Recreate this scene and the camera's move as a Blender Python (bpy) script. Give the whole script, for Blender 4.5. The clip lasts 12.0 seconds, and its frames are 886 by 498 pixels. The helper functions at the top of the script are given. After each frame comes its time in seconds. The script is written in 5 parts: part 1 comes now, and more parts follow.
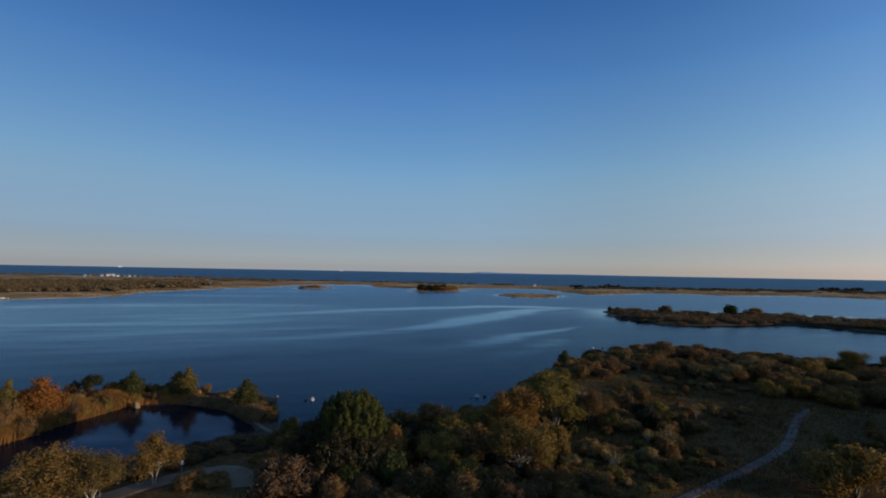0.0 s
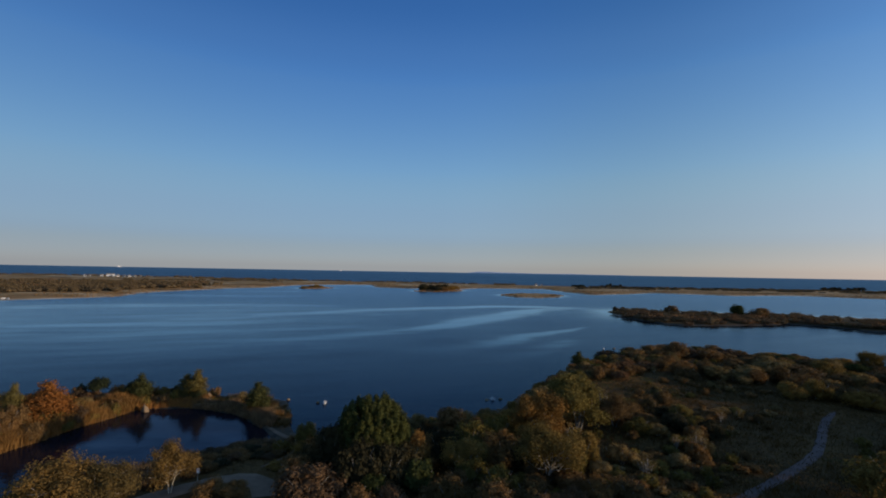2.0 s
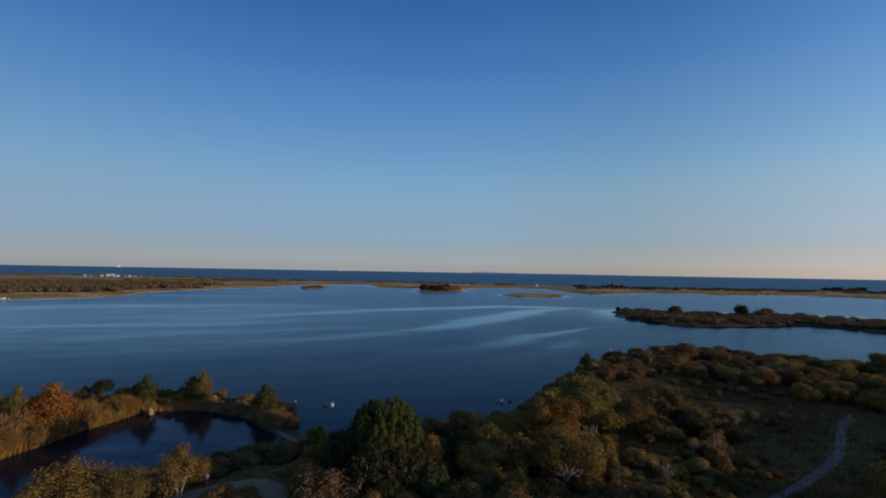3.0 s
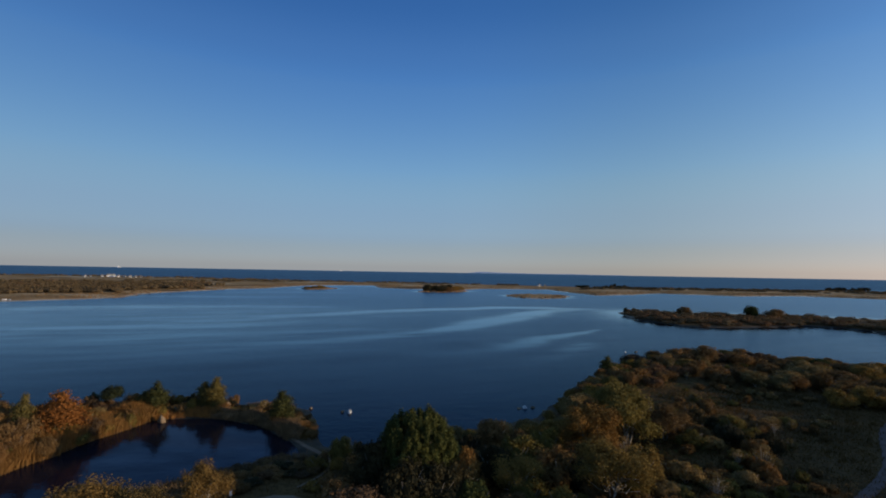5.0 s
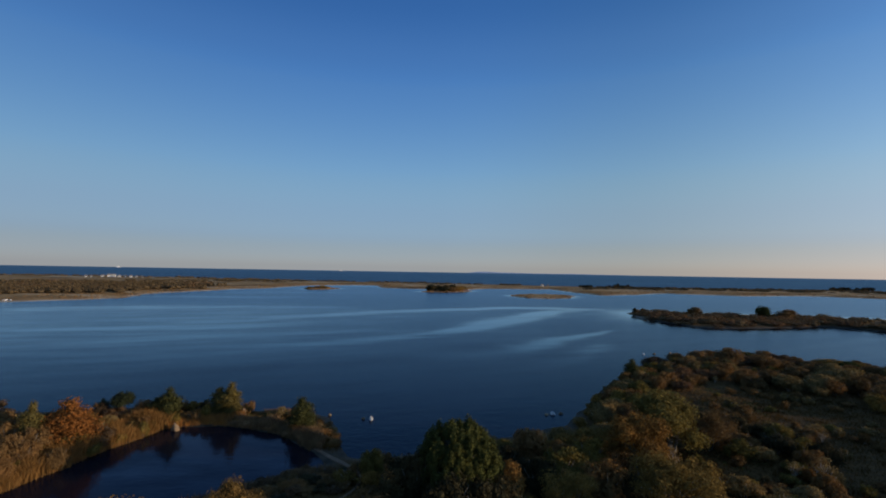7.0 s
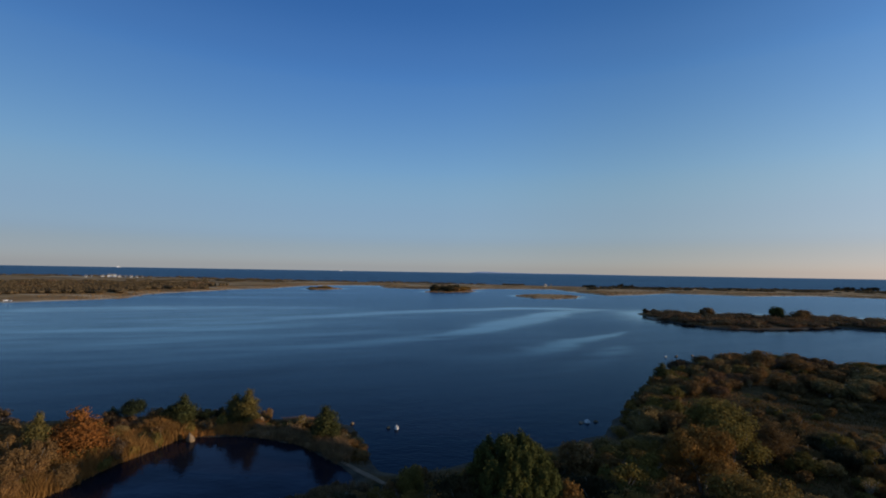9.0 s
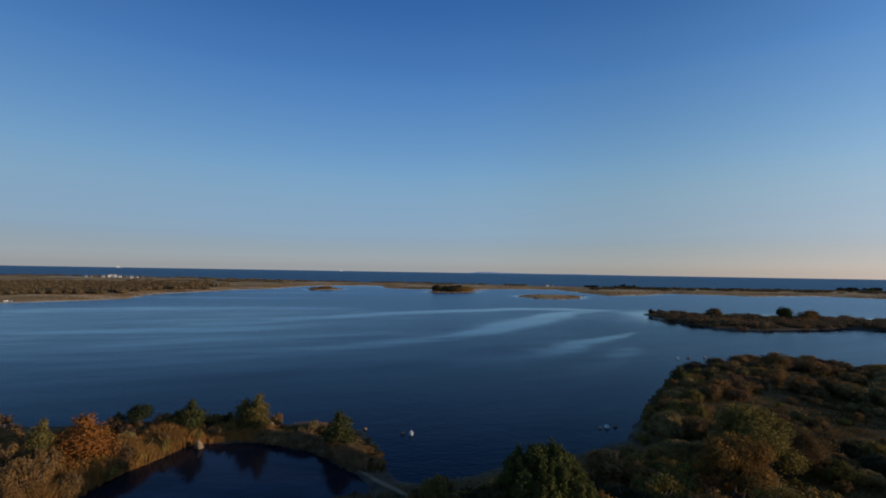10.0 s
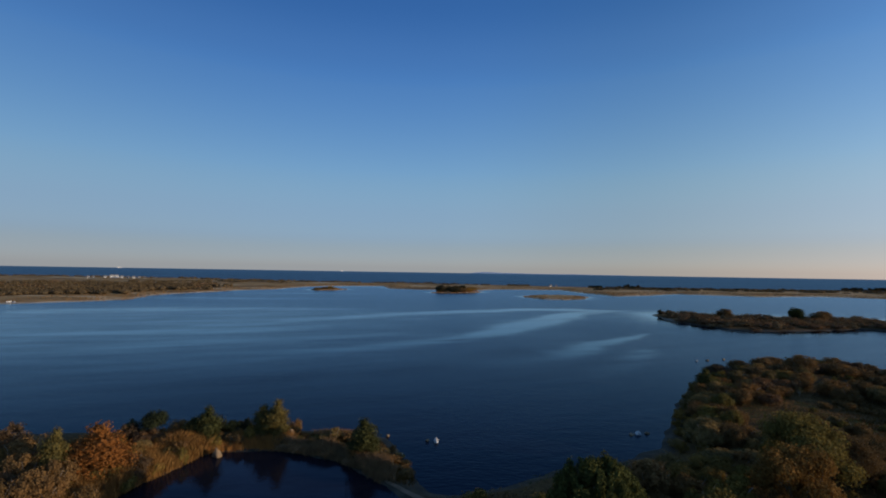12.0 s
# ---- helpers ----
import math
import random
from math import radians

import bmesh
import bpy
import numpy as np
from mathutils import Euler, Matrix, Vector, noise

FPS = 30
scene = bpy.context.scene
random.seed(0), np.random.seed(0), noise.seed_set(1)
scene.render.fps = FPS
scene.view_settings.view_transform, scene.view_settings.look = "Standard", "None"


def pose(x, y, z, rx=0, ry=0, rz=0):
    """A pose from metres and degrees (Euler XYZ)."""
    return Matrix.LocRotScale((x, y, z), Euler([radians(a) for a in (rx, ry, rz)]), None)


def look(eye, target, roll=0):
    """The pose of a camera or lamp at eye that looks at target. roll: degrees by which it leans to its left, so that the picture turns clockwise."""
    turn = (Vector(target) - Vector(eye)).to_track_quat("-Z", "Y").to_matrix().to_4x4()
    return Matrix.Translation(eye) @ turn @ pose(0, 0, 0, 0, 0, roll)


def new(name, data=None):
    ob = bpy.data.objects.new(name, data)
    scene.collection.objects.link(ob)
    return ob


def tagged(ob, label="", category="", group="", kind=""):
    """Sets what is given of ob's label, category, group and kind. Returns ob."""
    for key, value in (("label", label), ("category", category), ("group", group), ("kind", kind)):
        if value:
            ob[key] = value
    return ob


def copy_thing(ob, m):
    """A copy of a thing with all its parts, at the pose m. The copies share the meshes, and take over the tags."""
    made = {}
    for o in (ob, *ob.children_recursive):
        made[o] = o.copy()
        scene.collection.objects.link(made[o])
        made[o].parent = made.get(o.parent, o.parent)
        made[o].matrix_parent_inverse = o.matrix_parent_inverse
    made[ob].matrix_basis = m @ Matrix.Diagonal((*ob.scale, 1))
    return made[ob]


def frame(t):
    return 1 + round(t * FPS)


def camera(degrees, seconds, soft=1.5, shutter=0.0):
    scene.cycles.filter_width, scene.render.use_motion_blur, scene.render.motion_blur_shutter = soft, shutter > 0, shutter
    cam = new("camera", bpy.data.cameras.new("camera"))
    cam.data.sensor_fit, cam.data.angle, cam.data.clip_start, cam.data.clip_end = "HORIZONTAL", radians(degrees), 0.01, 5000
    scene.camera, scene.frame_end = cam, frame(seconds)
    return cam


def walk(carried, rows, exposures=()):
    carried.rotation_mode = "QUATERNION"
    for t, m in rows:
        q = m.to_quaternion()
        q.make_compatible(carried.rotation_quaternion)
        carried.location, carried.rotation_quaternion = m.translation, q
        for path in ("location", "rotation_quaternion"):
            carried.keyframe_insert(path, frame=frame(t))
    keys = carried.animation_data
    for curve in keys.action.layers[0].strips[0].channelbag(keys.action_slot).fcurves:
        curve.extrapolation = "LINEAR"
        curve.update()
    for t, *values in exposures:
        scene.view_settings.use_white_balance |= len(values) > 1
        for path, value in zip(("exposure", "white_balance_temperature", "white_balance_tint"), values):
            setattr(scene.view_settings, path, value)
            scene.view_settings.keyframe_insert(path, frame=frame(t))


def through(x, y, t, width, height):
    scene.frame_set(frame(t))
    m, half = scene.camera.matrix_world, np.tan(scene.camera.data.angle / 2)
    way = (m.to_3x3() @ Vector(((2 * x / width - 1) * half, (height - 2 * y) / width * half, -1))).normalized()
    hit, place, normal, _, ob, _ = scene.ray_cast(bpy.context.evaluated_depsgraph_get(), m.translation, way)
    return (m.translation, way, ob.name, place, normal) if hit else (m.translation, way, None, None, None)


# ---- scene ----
cam = camera(86.0, 12.0, soft=1.85)
PATH = [
    (0, (-0.637, 0.643, 27.525), (-0.636, 20.643, 28.405), 1.020),
    (0.5, (-1.421, 1.180, 27.493), (-1.404, 21.180, 28.365), 1.016),
    (1, (-2.231, 1.707, 27.476), (-2.205, 21.707, 28.348), 1.011),
    (1.5, (-3.026, 2.339, 27.485), (-3.001, 22.339, 28.366), 1.006),
    (2, (-3.901, 2.976, 27.5), (-3.875, 22.976, 28.372), 1.002),
    (2.5, (-4.833, 3.659, 27.504), (-4.808, 23.659, 28.376), 0.998),
    (3, (-5.775, 4.425, 27.508), (-5.742, 24.425, 28.380), 0.993),
    (3.2, (-6.186, 4.735, 27.516), (-6.144, 24.735, 28.388), 0.991),
    (5, (-10.026, 7.850, 27.734), (-9.976, 27.850, 28.614), 0.975),
    (5.5, (-11.151, 8.823, 27.745), (-11.109, 28.823, 28.625), 0.971),
    (6, (-12.307, 9.823, 27.737), (-12.256, 29.823, 28.609), 0.966),
    (6.5, (-13.534, 10.879, 27.726), (-13.484, 30.879, 28.606), 0.962),
    (7, (-14.754, 11.970, 27.723), (-14.695, 31.970, 28.595), 0.957),
    (9, (-19.982, 17.028, 27.597), (-19.906, 37.028, 28.469), 0.939),
    (9.5, (-21.314, 18.339, 27.591), (-21.247, 38.339, 28.463), 0.934),
    (10, (-22.668, 19.664, 27.592), (-22.592, 39.664, 28.472), 0.930),
    (10.5, (-23.910, 20.822, 27.585), (-23.834, 40.822, 28.465), 0.925),
    (11, (-25.036, 21.752, 27.613), (-24.960, 41.752, 28.493), 0.921),
    (11.5, (-26.113, 22.486, 27.618), (-26.054, 42.486, 28.515), 0.916),
    (12, (-26.780, 22.816, 27.579), (-26.729, 42.816, 28.468), 0.912),
]
walk(cam, [(t, look(eye, target, roll)) for t, eye, target, roll in PATH])

# ---- world and sun ----
SUN_AZ, SUN_EL = 106.0, 8.5         # degrees clockwise from +y, and above the horizon
world = bpy.data.worlds.new("world")
scene.world = world
world.use_nodes = True
wn = world.node_tree
wn.nodes.clear()


def wnode(kind, **values):
    n = wn.nodes.new(kind)
    for key, value in values.items():
        n.inputs[key].default_value = value
    return n


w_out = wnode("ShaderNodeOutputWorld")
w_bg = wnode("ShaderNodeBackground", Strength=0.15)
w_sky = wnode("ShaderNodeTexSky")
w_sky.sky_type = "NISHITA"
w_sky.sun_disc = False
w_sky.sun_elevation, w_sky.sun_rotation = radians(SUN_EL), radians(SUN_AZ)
w_sky.altitude, w_sky.air_density, w_sky.dust_density, w_sky.ozone_density = 20, 1.0, 0.3, 4.0
w_co = wnode("ShaderNodeTexCoord")
w_sep = wnode("ShaderNodeSeparateXYZ")
w_max = wnode("ShaderNodeMath")
w_max.operation = "MAXIMUM"
w_max.inputs[1].default_value = 0.004
w_com = wnode("ShaderNodeCombineXYZ")
wn.links.new(w_co.outputs["Generated"], w_sep.inputs[0])
wn.links.new(w_sep.outputs["X"], w_com.inputs["X"])
wn.links.new(w_sep.outputs["Y"], w_com.inputs["Y"])
wn.links.new(w_sep.outputs["Z"], w_max.inputs[0])
wn.links.new(w_max.outputs[0], w_com.inputs["Z"])
wn.links.new(w_com.outputs[0], w_sky.inputs["Vector"])
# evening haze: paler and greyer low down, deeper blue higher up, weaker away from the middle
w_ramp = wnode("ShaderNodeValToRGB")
# the last stop brightens the unseen zenith as added fill for shaded plants
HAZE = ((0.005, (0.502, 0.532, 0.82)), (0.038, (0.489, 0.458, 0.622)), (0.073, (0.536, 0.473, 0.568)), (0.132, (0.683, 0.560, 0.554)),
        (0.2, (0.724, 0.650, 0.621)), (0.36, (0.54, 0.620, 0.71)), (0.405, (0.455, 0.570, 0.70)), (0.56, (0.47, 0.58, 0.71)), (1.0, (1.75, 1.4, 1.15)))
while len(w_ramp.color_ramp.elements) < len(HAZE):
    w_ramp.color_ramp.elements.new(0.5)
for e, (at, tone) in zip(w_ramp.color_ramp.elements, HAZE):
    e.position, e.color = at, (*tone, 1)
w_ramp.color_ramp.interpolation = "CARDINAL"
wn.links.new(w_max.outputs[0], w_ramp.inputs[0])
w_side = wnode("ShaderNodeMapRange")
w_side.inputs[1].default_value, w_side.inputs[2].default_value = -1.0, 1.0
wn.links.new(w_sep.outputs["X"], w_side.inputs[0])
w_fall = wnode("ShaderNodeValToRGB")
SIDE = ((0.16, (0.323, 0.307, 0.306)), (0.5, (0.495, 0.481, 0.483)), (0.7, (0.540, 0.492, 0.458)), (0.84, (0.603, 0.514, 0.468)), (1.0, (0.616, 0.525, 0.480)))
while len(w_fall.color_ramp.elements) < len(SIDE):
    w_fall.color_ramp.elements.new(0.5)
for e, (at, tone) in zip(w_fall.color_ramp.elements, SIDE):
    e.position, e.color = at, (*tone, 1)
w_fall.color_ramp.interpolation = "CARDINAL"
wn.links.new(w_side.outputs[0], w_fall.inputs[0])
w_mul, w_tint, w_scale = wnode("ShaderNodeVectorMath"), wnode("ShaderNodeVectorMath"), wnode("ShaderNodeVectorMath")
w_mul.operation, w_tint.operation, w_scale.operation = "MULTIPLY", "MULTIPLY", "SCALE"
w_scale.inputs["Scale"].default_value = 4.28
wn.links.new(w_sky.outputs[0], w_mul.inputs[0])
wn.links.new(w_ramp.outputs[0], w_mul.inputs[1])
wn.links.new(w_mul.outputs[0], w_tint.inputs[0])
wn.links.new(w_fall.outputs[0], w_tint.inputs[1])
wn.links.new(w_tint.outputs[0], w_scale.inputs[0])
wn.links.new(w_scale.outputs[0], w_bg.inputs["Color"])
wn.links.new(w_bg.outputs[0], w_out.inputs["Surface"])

sun = new("sun", bpy.data.lights.new("sun", "SUN"))
sun.data.energy, sun.data.angle, sun.data.color = 3.2, radians(0.6), (1.0, 0.80, 0.57)
sun_way = Vector((math.sin(radians(SUN_AZ)) * math.cos(radians(SUN_EL)), math.cos(radians(SUN_AZ)) * math.cos(radians(SUN_EL)), math.sin(radians(SUN_EL))))
sun.matrix_world = look(sun_way * 200, (0, 0, 0))


# ---- materials ----
def material(name):
    m = bpy.data.materials.new(name)
    m.use_nodes = True
    nt = m.node_tree
    return m, nt, nt.nodes["Principled BSDF"]


def add(nt, kind, **values):
    n = nt.nodes.new(kind)
    for key, value in values.items():
        n.inputs[key.replace("_", " ")].default_value = value
    return n


def ramp(nt, source, stops):
    r = nt.nodes.new("ShaderNodeValToRGB")
    while len(r.color_ramp.elements) < len(stops):
        r.color_ramp.elements.new(0.5)
    for e, (p, c) in zip(r.color_ramp.elements, stops):
        e.position, e.color = p, (*c, 1)
    nt.links.new(source, r.inputs[0])
    return r.outputs[0]


def mixed(nt, fac, a, b, how="MIX"):
    n = nt.nodes.new("ShaderNodeMix")
    n.data_type, n.blend_type = "RGBA", how
    for socket, value in ((n.inputs[0], fac), (n.inputs[6], a), (n.inputs[7], b)):
        if hasattr(value, "links"):
            nt.links.new(value, socket)
        elif isinstance(value, (int, float)):
            socket.default_value = value
        else:
            socket.default_value = (*value, 1)
    return n.outputs[2]


def noise_at(nt, scale, detail=4, stretch=(1, 1, 1), turn=0.0, rough=0.55, along=False):
    """Noise over the world's places; along: stretched by metres along a turned axis."""
    geo = nt.nodes.new("ShaderNodeNewGeometry")
    mp = nt.nodes.new("ShaderNodeMapping")
    mp.vector_type = "TEXTURE" if along else "POINT"
    mp.inputs["Scale"].default_value = stretch
    mp.inputs["Rotation"].default_value = (0, 0, radians(turn))
    nt.links.new(geo.outputs["Position"], mp.inputs[0])
    n = add(nt, "ShaderNodeTexNoise", Scale=scale, Detail=detail, Roughness=rough)
    nt.links.new(mp.outputs[0], n.inputs["Vector"])
    return n.outputs["Fac"]


def bumped(nt, p, height, strength, distance):
    b = add(nt, "ShaderNodeBump", Strength=strength, Distance=distance)
    nt.links.new(height, b.inputs["Height"])
    nt.links.new(b.outputs[0], p.inputs["Normal"])
    return b


def leaf_material(name, dark, mid, light, through=0.25):
    m, nt, p = material(name)
    info, geo = nt.nodes.new("ShaderNodeObjectInfo"), nt.nodes.new("ShaderNodeNewGeometry")
    c = ramp(nt, geo.outputs["Random Per Island"], ((0.0, tuple((a + b) / 2 for a, b in zip(dark, mid))), (0.5, mid), (1.0, tuple((a + b) / 2 for a, b in zip(light, mid)))))
    c2 = ramp(nt, info.outputs["Random"], ((0.0, (0.74, 0.73, 0.68)), (0.5, (1.12, 1.04, 0.96)), (1.0, (1.36, 1.14, 0.93))))
    c = mixed(nt, 1.0, c, c2, "MULTIPLY")
    c = mixed(nt, 1.0, c, ramp(nt, noise_at(nt, 0.9, 2), ((0.35, (0.78, 0.78, 0.78)), (0.65, (1.12, 1.12, 1.12)))), "MULTIPLY")
    nt.links.new(c, p.inputs["Base Color"])
    p.inputs["Roughness"].default_value = 0.8
    p.inputs["Specular IOR Level"].default_value = 0.06
    tr = nt.nodes.new("ShaderNodeBsdfTranslucent")
    nt.links.new(c, tr.inputs["Color"])
    mx = add(nt, "ShaderNodeMixShader", Fac=through)
    out = nt.nodes["Material Output"]
    nt.links.new(p.outputs[0], mx.inputs[1])
    nt.links.new(tr.outputs[0], mx.inputs[2])
    nt.links.new(mx.outputs[0], out.inputs["Surface"])
    return m


LEAF = {
    "green": leaf_material("leaves_green", (0.054, 0.064, 0.021), (0.068, 0.080, 0.026), (0.082, 0.096, 0.031), 0.25),
    "olive": leaf_material("leaves_olive", (0.180, 0.120, 0.034), (0.225, 0.150, 0.043), (0.270, 0.180, 0.052), 0.25),
    "grey": leaf_material("leaves_grey", (0.200, 0.142, 0.058), (0.250, 0.178, 0.072), (0.300, 0.214, 0.086), 0.25),
    "brown": leaf_material("leaves_brown", (0.152, 0.094, 0.040), (0.190, 0.118, 0.050), (0.228, 0.142, 0.060), 0.25),
    "russet": leaf_material("leaves_russet", (0.248, 0.102, 0.029), (0.310, 0.128, 0.036), (0.372, 0.154, 0.043), 0.25),
    "gold": leaf_material("leaves_gold", (0.124, 0.090, 0.034), (0.155, 0.112, 0.042), (0.186, 0.134, 0.050), 0.3),
    "cedar": leaf_material("leaves_cedar", (0.050, 0.054, 0.020), (0.063, 0.068, 0.025), (0.076, 0.082, 0.030), 0.1),
    # dark green tone lowered further to carry shade in the leaf colour
    "dark": leaf_material("leaves_dark", (0.045, 0.040, 0.021), (0.056, 0.050, 0.026), (0.067, 0.060, 0.031), 0.2),
    "moss": leaf_material("leaves_moss", (0.144, 0.114, 0.032), (0.180, 0.142, 0.040), (0.216, 0.170, 0.048), 0.25),
    "amber": leaf_material("leaves_amber", (0.248, 0.132, 0.038), (0.310, 0.165, 0.047), (0.372, 0.198, 0.056), 0.25),
    "brush": leaf_material("leaves_brush", (0.156, 0.094, 0.037), (0.195, 0.118, 0.046), (0.234, 0.142, 0.055), 0.22),
    "heath": leaf_material("leaves_heath", (0.144, 0.084, 0.043), (0.180, 0.105, 0.054), (0.216, 0.126, 0.065), 0.22),
    "fargrass": leaf_material("far_marsh_grass", (0.216, 0.132, 0.062), (0.270, 0.165, 0.078), (0.324, 0.198, 0.094), 0.2),
    "cypress": leaf_material("leaves_cypress", (0.092, 0.080, 0.028), (0.115, 0.1, 0.035), (0.138, 0.12, 0.042), 0.15),
    "pine": leaf_material("pine_needles", (0.03, 0.038, 0.02), (0.038, 0.048, 0.025), (0.046, 0.058, 0.03), 0.08),
    "umber": leaf_material("leaves_umber", (0.096, 0.063, 0.036), (0.12, 0.079, 0.045), (0.144, 0.095, 0.054), 0.22),
    "farwood": leaf_material("far_woodland", (0.088, 0.069, 0.040), (0.110, 0.086, 0.050), (0.132, 0.103, 0.060), 0.15),
    "reed": leaf_material("reed_straw", (0.268, 0.142, 0.046), (0.335, 0.178, 0.058), (0.402, 0.214, 0.070), 0.25),
    "marsh": leaf_material("marsh_grass", (0.216, 0.138, 0.072), (0.270, 0.172, 0.090), (0.324, 0.206, 0.108), 0.25),
    "grass": leaf_material("meadow_grass", (0.084, 0.049, 0.014), (0.105, 0.061, 0.017), (0.126, 0.073, 0.02), 0.25),
}

BARK, nt, p = material("grey_bark")
c = ramp(nt, noise_at(nt, 7, 4, (1, 1, 0.2)), ((0.3, (0.1, 0.08, 0.06)), (0.7, (0.28, 0.24, 0.19))))
nt.links.new(c, p.inputs["Base Color"])
p.inputs["Roughness"].default_value = 0.9
bumped(nt, p, noise_at(nt, 20, 3, (1, 1, 0.2)), 0.6, 0.03)

PALE_BARK, nt, p = material("pale_bark")
c = ramp(nt, noise_at(nt, 5, 4, (1, 1, 2)), ((0.35, (0.2, 0.17, 0.125)), (0.6, (0.46, 0.39, 0.3))))
nt.links.new(c, p.inputs["Base Color"])
p.inputs["Roughness"].default_value = 0.85
bumped(nt, p, noise_at(nt, 15, 3), 0.5, 0.02)

STONE, nt, p = material("granite")
c = ramp(nt, noise_at(nt, 1.3, 6), ((0.3, (0.15, 0.1, 0.055)), (0.7, (0.33, 0.22, 0.115))))
nt.links.new(mixed(nt, 0.5, c, ramp(nt, noise_at(nt, 12, 4), ((0.3, (0.5, 0.5, 0.5)), (0.7, (1, 1, 1)))), "MULTIPLY"), p.inputs["Base Color"])
p.inputs["Roughness"].default_value = 0.85
bumped(nt, p, noise_at(nt, 4, 6), 0.7, 0.08)

# granite with the sunlight on the water rocks painted into a whiter base colour
SUNLIT_STONE, nt, p = material("granite_painted_sunlit")
c = ramp(nt, noise_at(nt, 1.6, 6), ((0.36, (0.22, 0.2, 0.18)), (0.62, (0.66, 0.65, 0.62))))
nt.links.new(c, p.inputs["Base Color"])
p.inputs["Roughness"].default_value = 0.85
bumped(nt, p, noise_at(nt, 4, 6), 0.7, 0.08)

GROUND, nt, p = material("ground_cover")
c = ramp(nt, noise_at(nt, 0.06, 5), ((0.3, (0.076, 0.042, 0.014)), (0.5, (0.104, 0.057, 0.019)), (0.7, (0.138, 0.074, 0.024))))
c = mixed(nt, 0.8, c, ramp(nt, noise_at(nt, 1.5, 5), ((0.3, (0.45, 0.45, 0.45)), (0.7, (1.3, 1.3, 1.3)))), "MULTIPLY")
geo = nt.nodes.new("ShaderNodeNewGeometry")
sep = nt.nodes.new("ShaderNodeSeparateXYZ")
nt.links.new(geo.outputs["Position"], sep.inputs[0])
shore = add(nt, "ShaderNodeMapRange")
shore.inputs[1].default_value, shore.inputs[2].default_value, shore.inputs[3].default_value, shore.inputs[4].default_value = 0.25, 0.6, 1.0, 0.0
nt.links.new(sep.outputs["Z"], shore.inputs[0])
beach = add(nt, "ShaderNodeMapRange")
beach.inputs[1].default_value, beach.inputs[2].default_value = 290, 340
nt.links.new(sep.outputs["Y"], beach.inputs[0])
marsh = ramp(nt, noise_at(nt, 0.02, 6, (0.5, 1.4, 1)), ((0.36, (0.14, 0.08, 0.03)), (0.47, (0.32, 0.175, 0.062)), (0.57, (0.45, 0.26, 0.1)), (0.68, (0.56, 0.42, 0.26))))
c = mixed(nt, beach.outputs[0], c, marsh)
mud = ramp(nt, noise_at(nt, 0.4, 4), ((0.3, (0.035, 0.028, 0.02)), (0.7, (0.1, 0.078, 0.055))))
sand = ramp(nt, noise_at(nt, 0.03, 4), ((0.35, (0.34, 0.24, 0.15)), (0.6, (0.6, 0.5, 0.38))))
c = mixed(nt, shore.outputs[0], c, mixed(nt, beach.outputs[0], mud, sand))
nt.links.new(c, p.inputs["Base Color"])
p.inputs["Roughness"].default_value = 0.95
p.inputs["Specular IOR Level"].default_value = 0.1
bumped(nt, p, noise_at(nt, 2.5, 6), 0.8, 0.25)

def gravel(name, lo, hi):
    m, nt, p = material(name)
    c = ramp(nt, noise_at(nt, 0.5, 6), ((0.3, lo), (0.7, hi)))
    nt.links.new(mixed(nt, 0.6, c, ramp(nt, noise_at(nt, 14, 4), ((0.3, (0.5, 0.5, 0.5)), (0.7, (1.1, 1.1, 1.1)))), "MULTIPLY"), p.inputs["Base Color"])
    p.inputs["Roughness"].default_value = 0.95
    p.inputs["Specular IOR Level"].default_value = 0.12
    bumped(nt, p, noise_at(nt, 9, 5), 0.6, 0.04)
    return m


ASPHALT = gravel("worn_asphalt", (0.12, 0.083, 0.07), (0.185, 0.13, 0.11))
GRAVEL = gravel("sandy_gravel", (0.17, 0.108, 0.068), (0.28, 0.18, 0.115))


